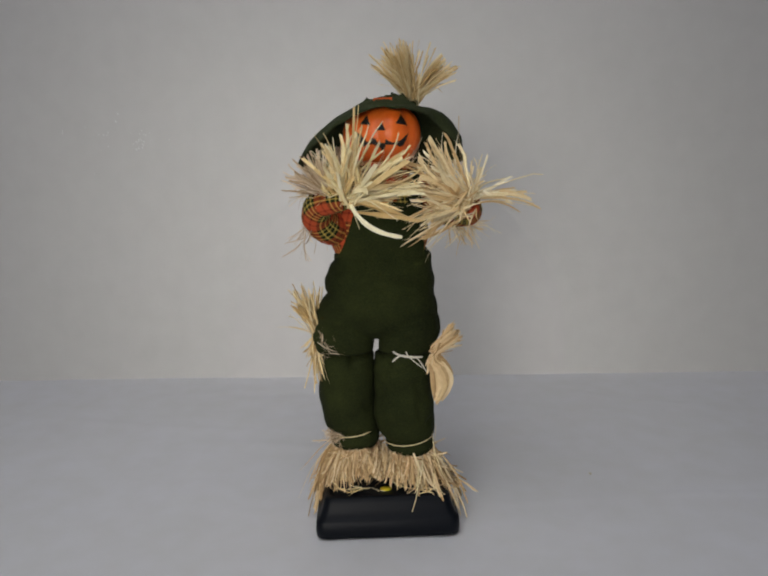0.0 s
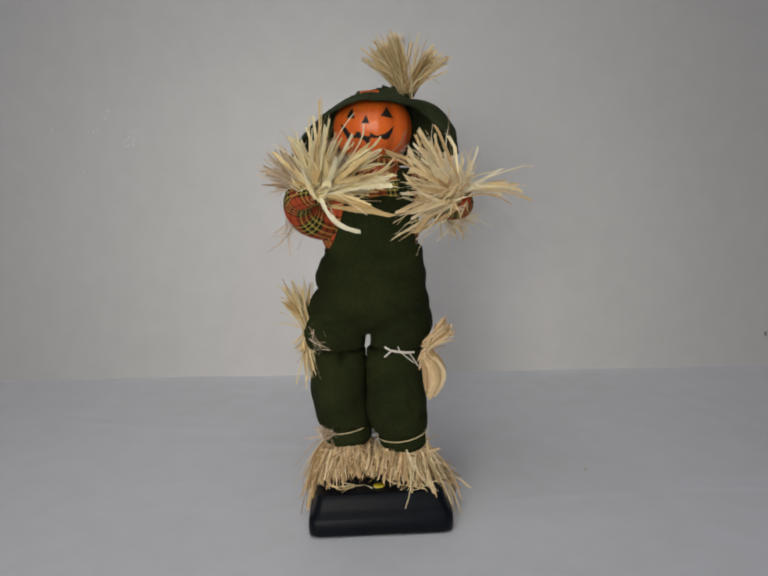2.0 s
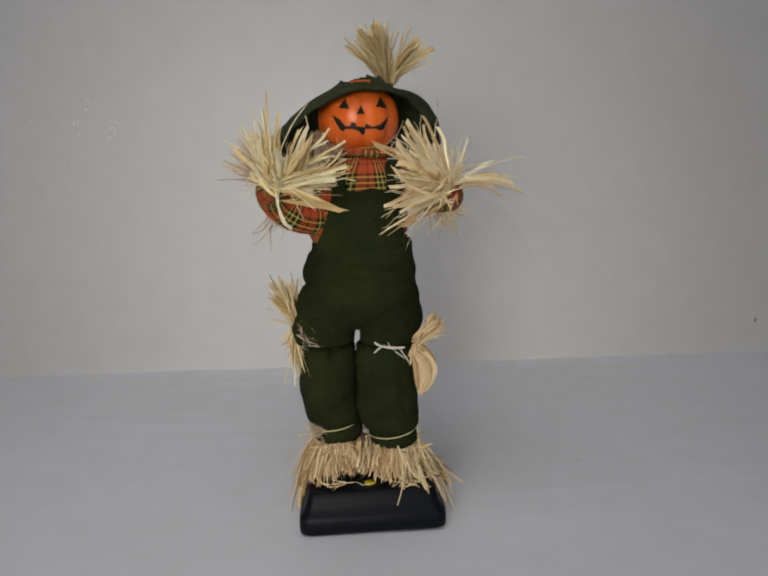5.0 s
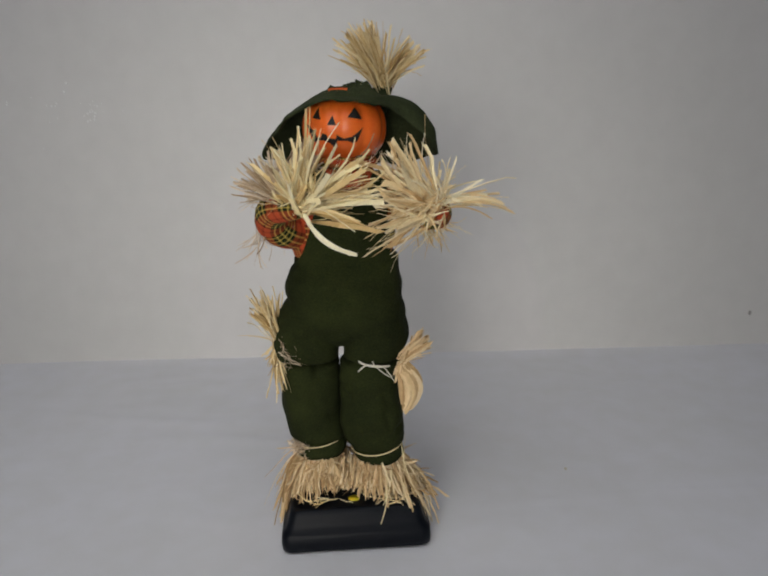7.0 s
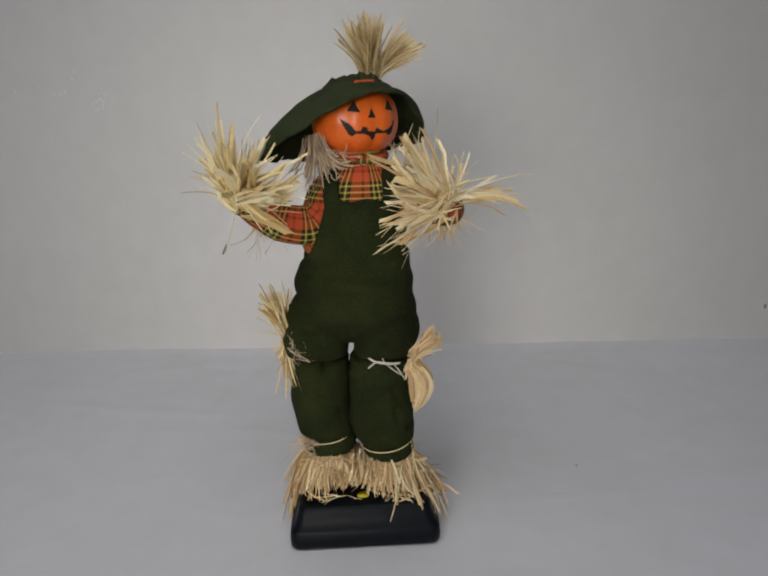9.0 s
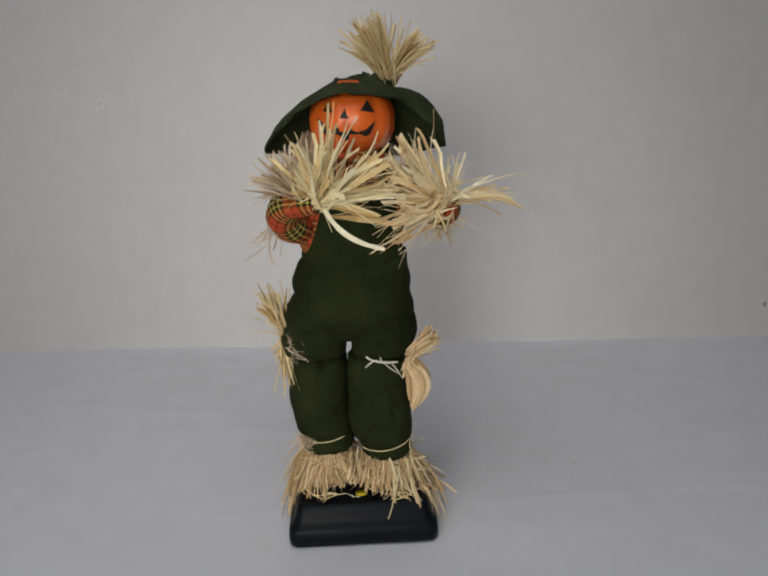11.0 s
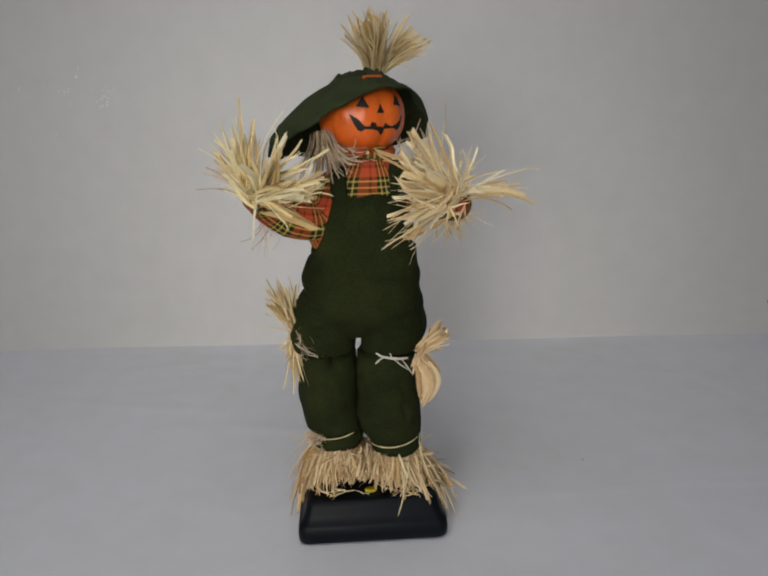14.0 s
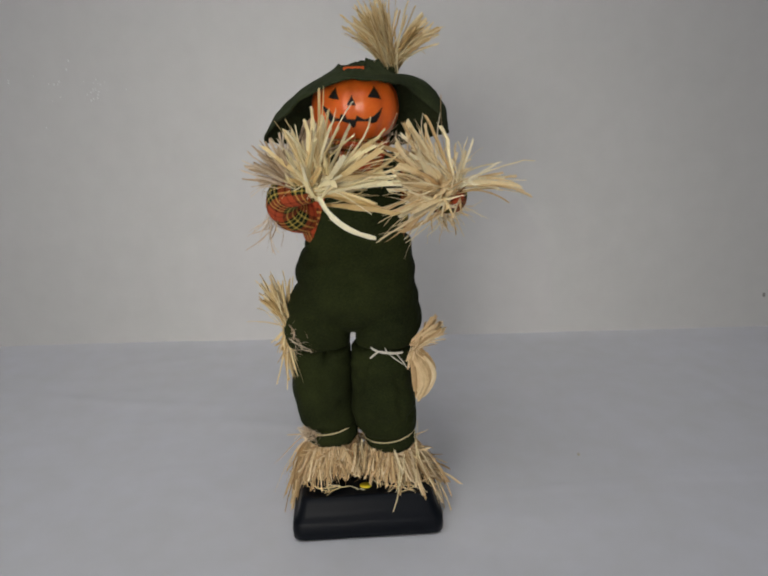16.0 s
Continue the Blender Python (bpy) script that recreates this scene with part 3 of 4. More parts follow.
def build_head():
    verts, faces, seg, n = [], [], 96, 40
    for i in range(n + 1):
        z = HEAD_MID - HEAD_HALF * math.cos(math.pi * i / n)
        for k in range(seg):
            verts.append(pumpkin_point(2 * math.pi * k / seg, z))
    for i in range(n):
        for k in range(seg):
            a, b = i * seg + k, i * seg + (k + 1) % seg
            faces.append((a, b, b + seg, a + seg))
    head = part("pumpkin_head", mesh_of("pumpkin_head", verts, faces, M_PUMPKIN), crow, "orange carved pumpkin face", HEAD_AT)
    def outline(corners):
        """Whether a place on the skin, in degrees and millimetres, lies inside a cut-out."""
        def inside(a, z):
            a, z, odd = math.degrees(a), z * 1000, False
            for (a0, z0), (a1, z1) in zip(corners, corners[1:] + corners[:1]):
                if (z0 > z) != (z1 > z) and a < a0 + (a1 - a0) * (z - z0) / (z1 - z0):
                    odd = not odd
            return odd
        return inside

    grin = [(-34.1, 41.8), (-22.0, 36.5), (-14.0, 29.2), (-7.8, 28.7), (-4.9, 33.1), (0.4, 32.1), (1.9, 28.2), (13.1, 27.2), (14.8, 31.6), (19.3, 29.2), (24.2, 27.2), (35.6, 29.6), (50.3, 37.9), (46.1, 31.1), (41.5, 24.2), (35.9, 22.8), (28.7, 25.2), (14.1, 25.2), (12.3, 19.8), (8.6, 18.9), (4.9, 23.2), (-3.0, 25.7), (-13.6, 26.2), (-19.2, 23.7), (-23.4, 25.2), (-29.5, 34.0)]
    for name, corners in (("eye", [(-25.1, 49.1), (-7.1, 47.3), (-15.1, 59.4)]), ("eye", [(29.5, 49.1), (50.6, 46.2), (42.2, 59.4)]),
                          ("nose", [(2.4, 41.8), (13.9, 41.4), (9.0, 51.2)]), ("mouth", grin)):
        (a0, a1), (z0, z1) = [(min(c) - 0.5, max(c) + 0.5) for c in zip(*corners)]
        skin_patch(name, outline(corners), radians(a0), radians(a1), z0 / 1000, z1 / 1000, M_BLACK, head, 130 if name == "mouth" else 48, 70 if name == "mouth" else 40)

    def over_pumpkin(x, y, z):
        """The hat rests on the pumpkin: never lower than its skin."""
        r = math.hypot((x + 0.0045) / 0.0510, y / 0.0485)
        return z if r >= 1 or z < HEAD_MID else max(z, HEAD_MID + (HEAD_HALF + 0.0015) * (1 - r ** 2.3) ** (1 / 2.3) + 0.0010)

    # hat: low crumpled crown, short brim in front, one lobe hanging at each side and a curtain behind
    verts, faces, seg = [], [], 120
    rows = [i / 14 for i in range(15)]
    brim = [i / 24 for i in range(1, 25)]
    # angle, reach, height of the edge, how evenly it slopes, how round it bends
    edge = [(-180, 0.1100, 0.000, 0.58, 0.55), (-158, 0.0890, 0.026, 0.90, 0.2), (-135, 0.0730, 0.049, 0.8, 0.1), (-110, 0.0590, 0.064, 0.7, 0.1),
            (-85, 0.0540, 0.0690, 0.7, 0.1), (-60, 0.0540, 0.0670, 0.6, 0.3), (-35, 0.0530, 0.062, 0.5, 0.4), (-14, 0.0530, 0.058, 0.5, 0.5), (3, 0.0600, 0.050, 0.4, 0.7), (14, 0.0860, 0.024, 0.3, 0.9), (25, 0.0990, 0.006, 0.05, 1.0),
            (42, 0.0900, -0.002, 0.08, 1.0), (70, 0.0780, -0.012, 0.35, 0.8), (110, 0.0780, -0.012, 0.35, 0.8), (145, 0.0900, -0.006, 0.5, 0.6), (180, 0.1100, 0.000, 0.58, 0.55)]

    def brim_at(deg):
        deg = (deg + 180) % 360 - 180
        for p, q in zip(edge, edge[1:]):
            if p[0] <= deg <= q[0]:
                f = (deg - p[0]) / (q[0] - p[0])
                f = f * f * (3 - 2 * f) * 0.6 + f * 0.4
                return [u + (v - u) * f for u, v in zip(p[1:], q[1:])]

    for s in rows:
        for k in range(seg):
            a = 2 * math.pi * k / seg
            r = 0.038 * s
            x, y = r * math.cos(a) + 0.006 * (1 - s), r * math.sin(a) * 0.98 + 0.010 * (1 - s) + 0.002
            z = 0.0700 + 0.0095 * (1 - s ** 3) + 0.003 * (1 - s) * math.cos(a - 0.9)
            z += cloth((x, y, z), 0.011, 48, 13) * min(1, (1 - s) * 3)
            verts.append((x, y, over_pumpkin(x, y, z)))
    for s in brim:
        for k in range(seg):
            a = 2 * math.pi * k / seg
            reach, low, even, bent = brim_at(math.degrees(a))
            out = s * (1 - bent) + bent * math.sin(s * math.pi / 2) ** 0.9
            r = 0.038 + (reach - 0.038) * out
            z = 0.0700 - (0.0700 - low) * (even * s + (1 - even) * (1 - math.cos(s * math.pi / 2)) ** 1.1)
            x, y = r * math.cos(a), r * math.sin(a) * 0.98 + 0.002
            z += cloth((x, y, z), 0.0060, 34, 17) * s
            d = cloth((x, y, z), 0.0050, 30, 23) * s
            x, y = x + d * math.cos(a), y + d * math.sin(a)
            verts.append((x, y, over_pumpkin(x, y, z)))
    n = len(rows) + len(brim)
    for i in range(n - 1):
        for k in range(seg):
            a, b = i * seg + k, i * seg + (k + 1) % seg
            faces.append((a, a + seg, b + seg, b))
    hat = part("hat", mesh_of("hat", verts, faces, M_HAT), head, "floppy dark green cotton hat")
    thick = hat.modifiers.new("thickness", "SOLIDIFY")
    thick.thickness, thick.offset = 0.0022, -1
    part("hat_peak", tube("hat_peak", [(0.014, 0.026, 0.055, 0.024), (0.0205, 0.037, 0.066, 0.0150), (0.0240, 0.0415, 0.072, 0.0108), (0.0255, 0.0430, 0.0790, 0.0105)],
                          M_HAT, 16, 24, 0.0014, 60, 5), head)
    patch = [(-0.010, -0.0238), (0.008, -0.0242), (0.012, -0.0222), (0.004, -0.0214), (-0.008, -0.0218)]
    verts = [(x, y, 0.0795 + 0.35 * (y + 0.02)) for x, y in patch] + [(x, y, 0.0745 + 0.35 * (y + 0.02)) for x, y in patch]
    faces = [(0, 1, 2, 3, 4)] + [(k, k + 5, (k + 1) % 5 + 5, (k + 1) % 5) for k in range(5)]
    part("hat_patch", mesh_of("hat_patch", verts, faces, M_PATCH, False), head, "orange felt patch on the hat")
    b = Bunch(21)
    root = (0.0255, 0.0430, 0.070)
    b.brush(root, (-0.10, -0.40, 1.0), 110, 4, 0.080, 0.0026, 0.0046, (-0.12, -0.08, 0.0))
    b.brush(root, (-0.26, -0.55, 1.0), 24, 4, 0.072, 0.0028, 0.0040, (-0.15, -0.05, -0.1))
    b.brush(root, (0.50, -0.30, 1.12), 50, 3, 0.074, 0.0026, 0.0036, (0.42, -0.22, -0.08))
    b.brush(root, (0.10, -0.40, 1.0), 12, 7, 0.048, 0.0024, 0.0040, (0, 0, 0))
    b.strand((0.022, 0.030, 0.084), (0.75, -0.5, 0.55), 0.022, 0.0026, (0, 0, 0), 5, 0.03, 0.1, 0.05)
    b.fan(root, (-0.1, -0.4, 1.0), 5, 20, 0.078, 0.0008, 0.0035, curl=0.5)
    part("hat_straw", b.mesh("hat_straw", M_STRAW_TAN), head, "tuft of dry raffia", kind="stuff")
    b = Bunch(22)
    b.brush((-0.050, -0.006, 0.024), (0.06, -0.34, -1.0), 150, 13, 0.054, 0.0017, 0.006, (0.10, 0.0, 0.05), 0.45)
    b.brush((-0.043, -0.020, 0.006), (0.30, -0.30, -1.0), 70, 20, 0.034, 0.0016, 0.006, (0.45, 0.0, 0.25), 0.5)
    b.fan((-0.044, -0.018, -0.012), (0.2, -0.4, -0.5), 40, 45, 0.022, 0.0014, 0.008, curl=0.7)
    b.strand((-0.034, -0.030, -0.004), (0.8, -0.4, 0.0), 0.026, 0.0026, (0, 0, 0.5), 8, 0.05, 0.2, 0.1)
    b.fan((0.040, -0.004, 0.010), (0.25, -0.4, -0.9), 5, 30, 0.030, 0.0017, 0.006, curl=0.5)
    b.strand((0.026, -0.036, 0.008), (0.9, -0.2, 0.1), 0.034, 0.0022, (0, 0, 0.9), 9, 0.05, 0.2, 0.1)
    part("hair", b.mesh("hair", M_HAIR), head, "greyish raffia hair under the hat", kind="stuff")
    return head


ARM_AT = (-0.0601, -0.0048, 0.4104)


def build_arms():
    arm = part("sleeve", tube("sleeve", [(0.018, 0.022, -0.024, 0.0150), (0.011, 0.008, -0.040, 0.0205), (-0.001, -0.015, -0.037, 0.0200), (-0.011, -0.037, -0.023, 0.0175),
                                         (-0.005, -0.058, -0.009, 0.0155), (0.012, -0.076, -0.003, 0.0140), (0.022, -0.084, -0.001, 0.0120)],
                              M_PLAID, 36, 32, 0.0022, 45, 7), crow, "orange plaid sleeve of the swinging arm", ARM_AT)
    b = Bunch(31)
    root = (0.026, -0.090, 0.0)
    b.fan(root, (1.0, 0.10, 0.18), 26, 8, 0.088, 0.0072, 0.005, curl=0.07)
    b.fan(root, (0.75, -0.2, 0.50), 12, 15, 0.078, 0.0072, 0.005, curl=0.08)
    b.fan(root, (0.2, -0.22, 1.0), 11, 17, 0.088, 0.0066, 0.005, curl=0.08)
    b.fan(root, (-0.5, 0.05, 0.75), 12, 18, 0.064, 0.0072, 0.005, curl=0.10)
    b.fan(root, (-0.35, -0.5, 0.6), 10, 22, 0.046, 0.0062, 0.005, curl=0.12)
    b.fan(root, (0.3, -0.7, 0.6), 12, 32, 0.044, 0.0062, 0.005)
    b.fan(root, (0.0, -0.2, 0.8), 16, 46, 0.070, 0.0010, 0.005, curl=0.45)
    for way, run in (((0.95, -0.2, 0.10), 0.080), ((0.6, -0.3, 0.5), 0.064), ((0.55, 0.1, 0.8), 0.066), ((-0.45, -0.15, 0.75), 0.060), ((-0.6, -0.1, 0.5), 0.056)):
        b.strand(root, way, run, 0.0078, (0, 0, 0), 8, 0.06, 0.15, 0.08)
    b.arc(root, Vector(root) + Vector((0.012, -0.020, -0.034)), Vector(root) + Vector((0.054, -0.056, -0.034)), 0.0054, 12)
    part("hand_straw", b.mesh("hand_straw", M_STRAW), arm, "spread bunch of pale raffia", kind="stuff")
    b = Bunch(32)
    b.brush((0.004, -0.072, 0.004), (-0.85, 0.0, 0.75), 90, 18, 0.046, 0.0026, 0.006, (-0.1, 0, 0.1), 0.4)
    b.fan((-0.004, -0.066, 0.002), (-1.0, 0.1, 0.2), 12, 36, 0.034, 0.0012, 0.006, curl=0.45)
    b.fan((-0.020, -0.034, -0.034), (-0.15, 0.0, -1.0), 14, 30, 0.034, 0.0014, 0.006, curl=0.3)
    part("cuff_straw", b.mesh("cuff_straw", M_HAIR), arm, "loose fine raffia at the cuff", kind="stuff")
    other = part("sleeve", tube("sleeve_held", [(0.040, 0.014, 0.412, 0.016), (0.062, 0.010, 0.398, 0.020), (0.084, -0.010, 0.390, 0.020), (0.096, -0.036, 0.390, 0.0185),
                                                (0.096, -0.060, 0.397, 0.0155), (0.095, -0.068, 0.401, 0.012)], M_PLAID, 32, 32, 0.0022, 45, 15), crow, "orange plaid sleeve of the still arm")
    b = Bunch(33)
    root = (0.0945, -0.074, 0.4035)
    b.fan(root, (-0.85, -0.15, -0.42), 20, 13, 0.078, 0.0052, 0.006, curl=0.08)
    b.fan(root, (-0.95, -0.25, 0.30), 24, 22, 0.062, 0.0064, 0.007, curl=0.14)
    b.fan(root, (-0.65, -0.1, 0.95), 26, 17, 0.080, 0.0064, 0.007, curl=0.12)
    b.fan(root, (0.05, 0.0, 1.0), 5, 20, 0.055, 0.0042, 0.006, curl=0.14)
    for way, run in (((-0.9, -0.3, 0.1), 0.06), ((-0.7, -0.3, 0.6), 0.065), ((-0.5, -0.4, 0.9), 0.055), ((-0.8, -0.3, -0.3), 0.06), ((0.2, -0.3, 0.8), 0.04)):
        b.strand(root, way, run, 0.0085, (0, 0, 0), 7, 0.16, 0.5, 0.2)
    b.brush(root, (1.0, 0.0, 0.42), 16, 6, 0.076, 0.0034, 0.005, (0.1, 0, -0.40), 0.3)
    b.fan(root, (0.75, 0.1, 0.75), 4, 14, 0.050, 0.0026, 0.006, curl=0.16)
    b.fan(root, (-0.2, -0.8, 0.3), 11, 36, 0.032, 0.0060, 0.006)
    b.fan(root, (0.1, 0, 0.5), 5, 60, 0.050, 0.0010, 0.006, curl=0.45)
    b.fan((0.088, -0.02, 0.385), (0.15, 0.1, -0.6), 26, 50, 0.040, 0.0016, 0.009, curl=0.3)
    b.fan((0.088, -0.010, 0.376), (0.6, 0.0, -0.40), 22, 36, 0.042, 0.0022, 0.006, curl=0.25)
    part("hand_straw", b.mesh("hand_straw_still", M_STRAW_CREAM), other, "spread bunch of pale raffia", kind="stuff")
    return arm


STAND = (0.076, 0.008, 0.050, 0.0495)


def build_leg_straw():
    b = Bunch(41)
    root = (-0.081, 0.000, 0.240)
    b.brush(root, (-0.20, -0.05, 1.0), 90, 5, 0.058, 0.0024, 0.0034, (-0.16, 0, -0.02), 0.35)
    b.fan(root, (-0.75, 0.0, 0.75), 6, 20, 0.045, 0.0013, 0.003)
    b.brush((-0.079, -0.006, 0.244), (-0.02, -0.1, -1.0), 44, 2, 0.066, 0.0026, 0.0026, (0.10, 0, 0), 0.4)
    b.brush((-0.081, -0.004, 0.240), (-0.55, 0.0, -0.8), 12, 8, 0.028, 0.0026, 0.002, (0.3, 0, 0.2), 0.4)
    part("knee_straw", b.mesh("knee_straw", M_STRAW_TAN), crow, "raffia tuft tied at the knee", kind="stuff")
    b = Bunch(44)
    b.fan((-0.074, -0.027, 0.236), (0.80, -0.35, -0.45), 22, 24, 0.020, 0.0005, 0.006, curl=0.5)
    part("knee_fluff", b.mesh("knee_fluff", M_HAIR), crow, "wisps of grey fluff at the knee", kind="stuff")
    b = Bunch(42)
    root = (0.058, -0.016, 0.218)
    b.brush(root, (0.80, -0.10, 0.70), 34, 4, 0.043, 0.0036, 0.0035, (0.0, 0.0, 0.05), 0.12)
    for _ in range(30):
        u, g = b.rng.random(), b.rng.gauss(0, 0.0025)
        at = Vector(root)
        b.arc(at + Vector((g, g * 0.5 - 0.003, g)), at + Vector((-0.005 + 0.048 * u, -0.012 + 0.012 * u + g, -0.026 + g)),
              at + Vector((0.003 + 0.009 * u + g, -0.004 + 3 * g, -0.053 - b.rng.uniform(-0.006, 0.003))), b.rng.uniform(0.004, 0.008))
    b.fan(root, (0.9, -0.3, 0.1), 8, 30, 0.022, 0.0020, 0.003)
    b.fan(root, (-0.2, -0.3, -0.9), 6, 18, 0.028, 0.0034, 0.003)
    part("knee_straw", b.mesh("knee_straw_looped", M_STRAW_FOOT), crow, "looped raffia tuft tied at the knee", kind="stuff")
    b = Bunch(43)
    for p0, p1, p2, wide in (((0.047, -0.030, 0.2185), (0.034, -0.037, 0.2190), (0.020, -0.034, 0.2220), 0.0042), ((0.021, -0.034, 0.2215), (0.016, -0.034, 0.2190), (0.0115, -0.034, 0.2140), 0.0026),
                             ((0.022, -0.034, 0.2210), (0.015, -0.034, 0.2235), (0.0125, -0.034, 0.2270), 0.0034), ((0.030, -0.035, 0.2195), (0.029, -0.036, 0.2240), (0.0275, -0.035, 0.2265), 0.0020),
                             ((0.040, -0.035, 0.2190), (0.046, -0.038, 0.2130), (0.0510, -0.032, 0.2010), 0.0018), ((0.032, -0.035, 0.2190), (0.040, -0.037, 0.2120), (0.0470, -0.033, 0.2060), 0.0016)):
        b.arc(p0, p1, p2, wide * 0.75, 6)
    part("knee_ribbon", b.mesh("knee_ribbon", M_WHITE), crow, "knotted whitish raffia end")
    for cx, cy, z, seed, lean in ((-0.038, 0.010, 0.105, 51, -0.35), (0.030, 0.008, 0.097, 52, 0.35)):
        b = Bunch(seed)
        for _ in range(640):
            a = b.rng.uniform(0, 2 * math.pi)
            c, sn = math.cos(a), math.sin(a)
            at = (cx + 0.023 * c, cy + 0.023 * sn, z + b.rng.uniform(-0.003, 0.004))
            outer = 0.50 + 0.50 * max(0.0, c * (1 if lean > 0 else -1))
            way = (c * outer * b.rng.uniform(0.35, 1.0) + b.rng.gauss(0, 0.16), sn * b.rng.uniform(0.30, 0.90), -0.95)
            b.strand(at, way, b.rng.uniform(0.036, 0.062) * (1 + 1.5 * (outer - 0.50)) * (0.78 if sn < -0.35 else 1.0), b.rng.uniform(0.0012, 0.0044), (0, 0, -0.60 - 1.1 * (outer - 0.50)), 7, 0.24, None, 0.18, STAND)
        for _ in range(110):
            a = b.rng.uniform(0, 2 * math.pi)
            at = (cx + 0.030 * math.cos(a), cy + 0.030 * math.sin(a), z + b.rng.uniform(-0.022, -0.006))
            b.strand(at, (b.rng.gauss(0, 1), b.rng.gauss(0, 0.5) - 0.3, b.rng.gauss(-0.5, 0.5)), b.rng.uniform(0.012, 0.030), b.rng.uniform(0.0014, 0.0034), (0, 0, 0), 6, 0.5, rest=STAND)
        part("foot_straw", b.mesh("foot_straw", M_STRAW_FOOT), crow, "skirt of cut raffia over the stand", kind="stuff")
    b = Bunch(55)
    for _ in range(150):
        at = (b.rng.uniform(-0.026, 0.022), b.rng.uniform(-0.028, 0.0), 0.090 + b.rng.uniform(-0.008, 0.010))
        b.strand(at, (b.rng.gauss(0, 0.25), -0.45 + b.rng.gauss(0, 0.2), -1), b.rng.uniform(0.014, 0.027), b.rng.uniform(0.0016, 0.0042), (0, 0, -0.2), 6, 0.25, None, 0.2, STAND)
    part("foot_straw", b.mesh("foot_straw_between", M_STRAW_FOOT), crow, "short raffia between the feet", kind="stuff")
    b = Bunch(54)
    b.fan((-0.062, -0.014, 0.116), (-0.3, -0.8, 0.1), 110, 70, 0.012, 0.0012, 0.0045, curl=0.9)
    part("ankle_fluff", b.mesh("ankle_fluff", M_HAIR), crow, "tuft of grey fluff at the ankle", kind="stuff")
    b = Bunch(53)
    for x, y, z, wx, wz, run in ((0.040, -0.040, 0.094, 0.05, -1, 0.062), (0.046, -0.038, 0.098, -0.15, -1, 0.050), (0.058, -0.030, 0.125, -0.1, -1, 0.07),
                                 (0.062, -0.020, 0.130, 0.05, -1, 0.075), (0.034, -0.030, 0.053, -0.9, -0.05, 0.030), (-0.022, -0.030, 0.053, -0.8, -0.05, 0.022)):
        b.strand((x, y, z), (wx, -0.12, wz), run, 0.0015, (0, 0, 0), 8, 0.22, 0.3, 0.35, STAND)
    for _ in range(16):
        x = b.rng.choice((-1, 1)) * b.rng.uniform(0.016, 0.062)
        b.strand((x, -0.030 + 0.04 * abs(x) * b.rng.random(), 0.0510 + b.rng.uniform(0, 0.004)), (b.rng.choice((-1, 1)), -b.rng.uniform(0.1, 0.6), -0.05), b.rng.uniform(0.012, 0.030), b.rng.uniform(0.0012, 0.0026), (0, 0, 0), 7, 0.3, 0.1, 0.2, STAND)
    part("loose_straw", b.mesh("loose_straw", M_STRAW), crow, "stray raffia strands", kind="stuff")


build_base()
build_legs()
build_torso()
head = build_head()
swing_arm = build_arms()
build_leg_straw()


def build_scuff(name, x, y, z, upright, size, label, mat):
    rng, seg = random.Random(int(x * 1000)), 14
    ring = [(size * rng.uniform(0.5, 1.1) * math.cos(2 * math.pi * k / seg) * 0.6, size * rng.uniform(0.5, 1.1) * math.sin(2 * math.pi * k / seg)) for k in range(seg)]
    flat = [(u, d, v) if upright else (u, v, -d) for d in (0, -0.0008) for u, v in ring]
    faces = [tuple(range(seg, 2 * seg))] + [(k, (k + 1) % seg, (k + 1) % seg + seg, k + seg) for k in range(seg)]
    ob = tagged(new(name, mesh_of(name, flat, faces, mat)), label, "mark", kind="structure")
    ob.location = (x, y, z)


build_scuff("wall_scuff", 0.752, WALL_Y, 0.067, True, 0.0058, "small grey scuff on the white wall", M_SCUFF)



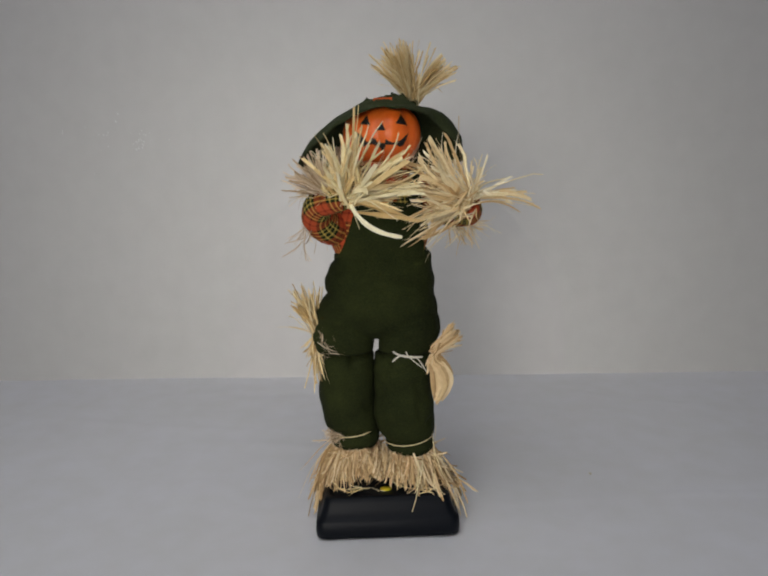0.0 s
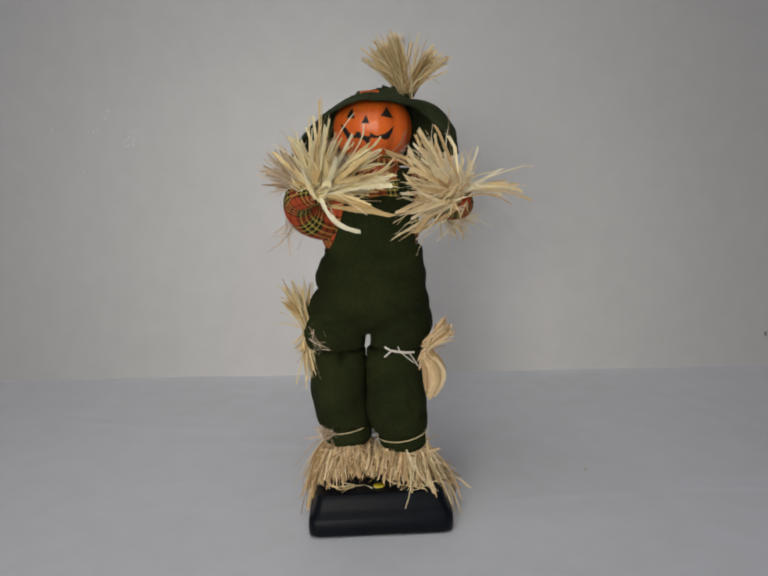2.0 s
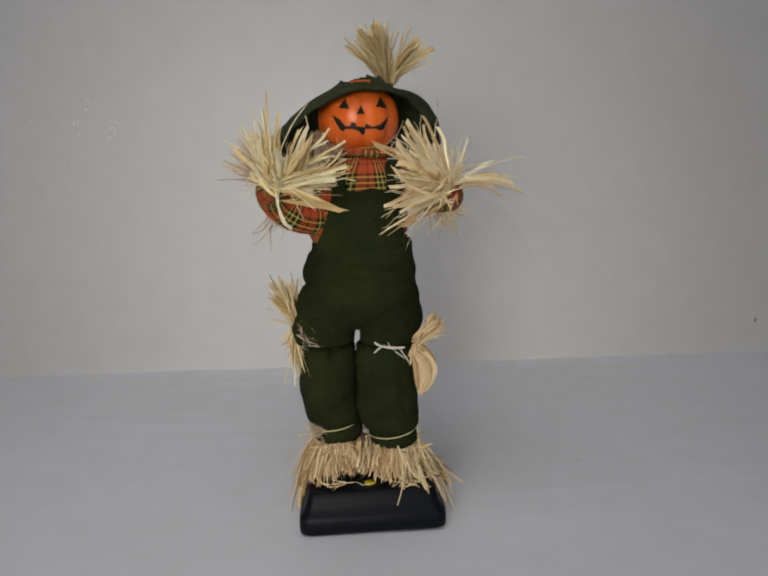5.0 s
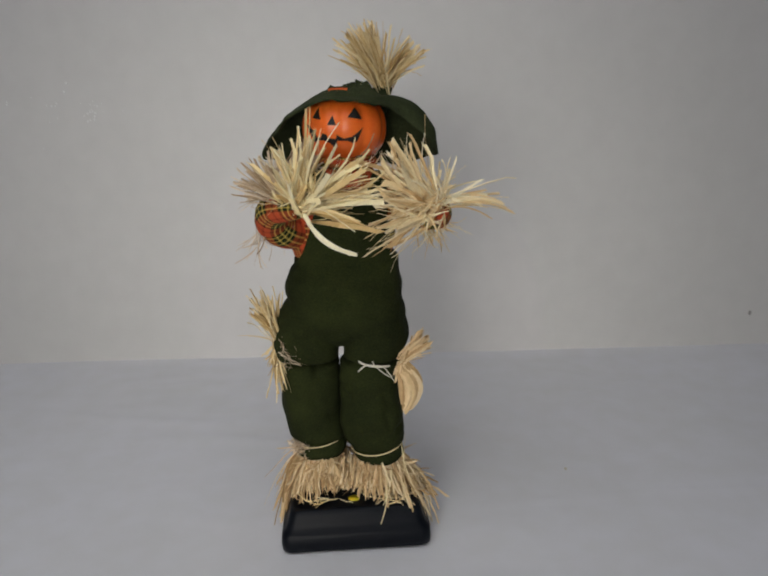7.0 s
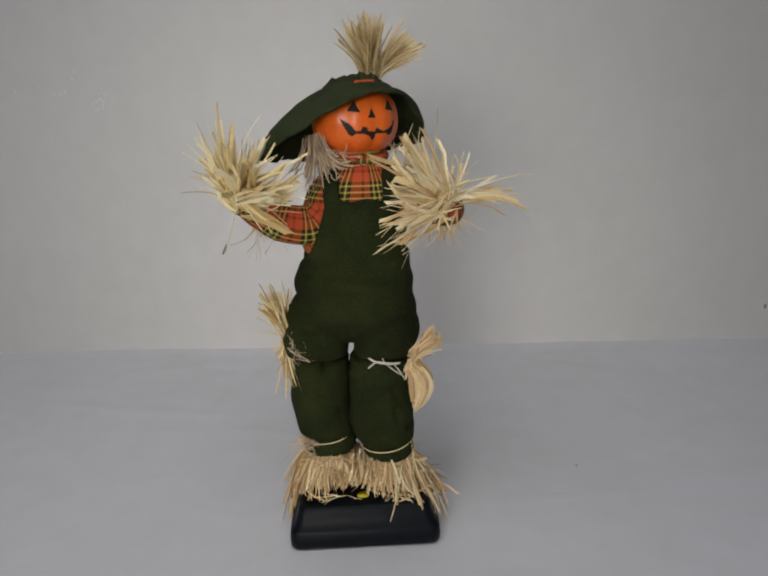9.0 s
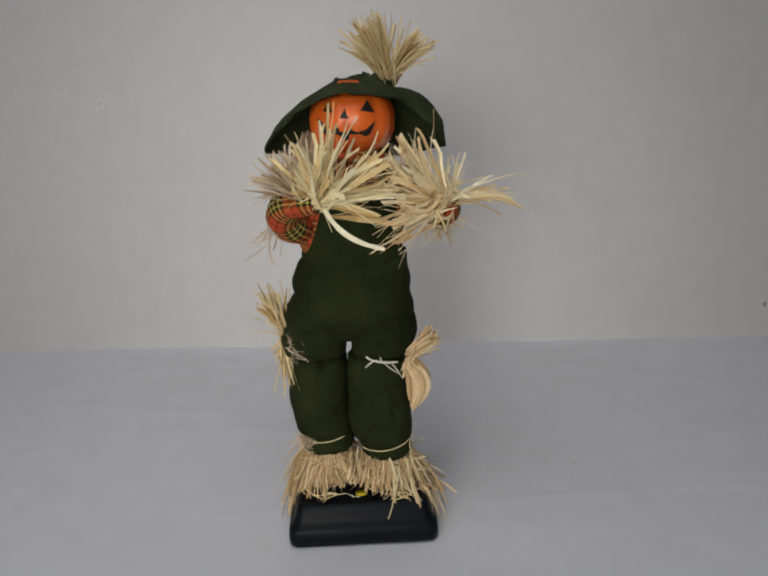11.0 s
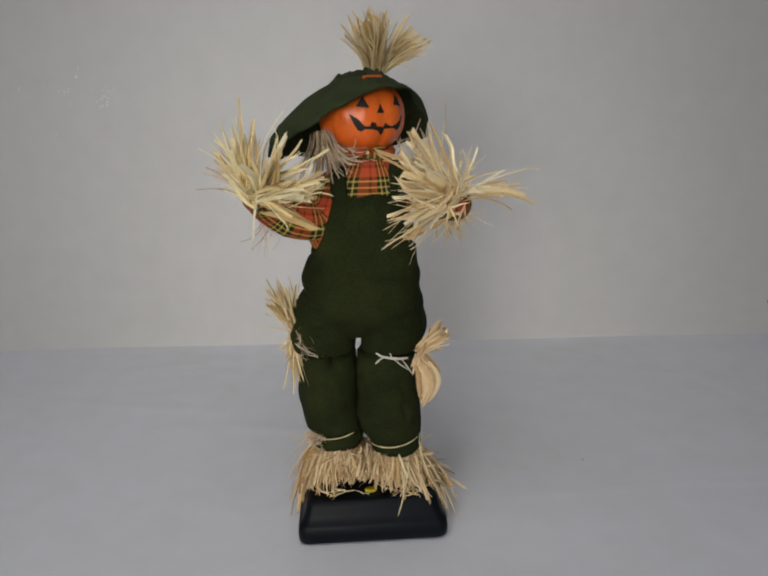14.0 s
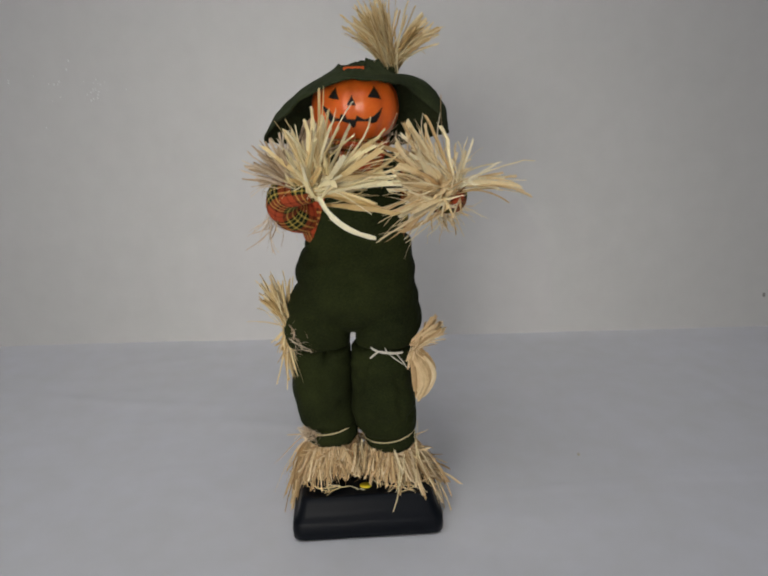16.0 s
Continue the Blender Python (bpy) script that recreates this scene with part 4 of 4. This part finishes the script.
def build_glints(count):
    """Tiny domes in the wall paint, in two loose clusters."""
    rng, verts, faces, seg = random.Random(9), [], [], 10
    for k in range(count):
        mid, wide = ((-0.486, 0.487), 0.016) if k % 3 else ((-0.560, 0.505), 0.035)
        x, z, r = mid[0] + rng.gauss(0, wide), mid[1] + rng.gauss(0, wide), rng.uniform(0.0010, 0.0026)
        first = len(verts)
        for out, far in ((1.0, 0.0), (0.7, -0.35), (0.3, -0.5)):
            verts += [(x + r * out * math.cos(2 * math.pi * i / seg), far * r, z + r * out * math.sin(2 * math.pi * i / seg)) for i in range(seg)]
        for ring in range(2):
            for i in range(seg):
                a, b = first + ring * seg + i, first + ring * seg + (i + 1) % seg
                faces.append((a, b, b + seg, a + seg))
        faces.append(tuple(range(first + 2 * seg, first + 3 * seg)))
    ob = tagged(new("wall_blemish", mesh_of("wall_blemish", verts, faces, M_GLOSS)), "tiny glossy bumps in the white wall paint", "mark", kind="structure")
    ob.location.y = WALL_Y


build_glints(34)
build_scuff("floor_speck", 0.285, 0.12, 0.0, False, 0.0035, "small pale speck on the white cloth", M_WHITE)


def motions():
    x, y, z = HEAD_AT
    turns = [(0, -8), (0.5, -14), (1, -21), (1.5, -26.8), (2, -16.2), (2.5, 10), (3, 21.2), (3.5, 21.1), (4, 14.7), (4.5, 7), (5, -3), (5.5, -12),
             (6, -20), (6.5, -26), (7, -22.7), (7.5, -4.9), (8, 16.6), (8.5, 21.7), (9, 18.8), (9.5, 11), (10, 2.5), (10.5, -7), (11, -15.5),
             (11.5, -22), (12, -25.5), (12.5, -19.9), (13, 5.9), (13.5, 20), (14, 21.1), (14.5, 15.9), (15, 8.3), (15.5, -2.1), (16, -11.5)]
    walk(head, [(t, pose(x, y, z, 0, 0, turn)) for t, turn in turns])
    x, y, z = ARM_AT
    swings = [(0, 3, 1.5), (0.5, 12, 2), (1, 10.5, 2), (1.5, 3.1, 1.5), (2, -9.3, 0.9), (2.5, -22.6, 0.3), (3, -32.8, -0.4), (3.5, -42.3, -0.8), (4, -46.7, -0.6),
              (4.5, -45, -1.2), (5, -29, -0.5), (5.5, -2, 1), (6, 12, 2.5), (6.5, 12.3, 3), (7, 0.9, 2.3), (7.5, -14.3, 0.1), (8, -28, -1.3), (8.5, -39.3, -2),
              (9, -48, -2.5), (9.5, -47, -2), (10, -36, -1.2), (10.5, -10, 0.5), (11, 8.5, 2.5), (11.5, 8.1, 2.5), (12, 0.9, 1.3), (12.5, -10.7, 0.4),
              (13, -22.7, -0.5), (13.5, -32.2, -0.7), (14, -40.5, -1.4), (14.5, -45.1, -1.7), (15, -40.6, -1.6), (15.5, -22.7, -0.7), (16, 2.3, 1.2)]
    walk(swing_arm, [(t, pose(x, y, z, 0, lean, turn if turn > 0 else turn * 0.92)) for t, turn, lean in swings])


motions()
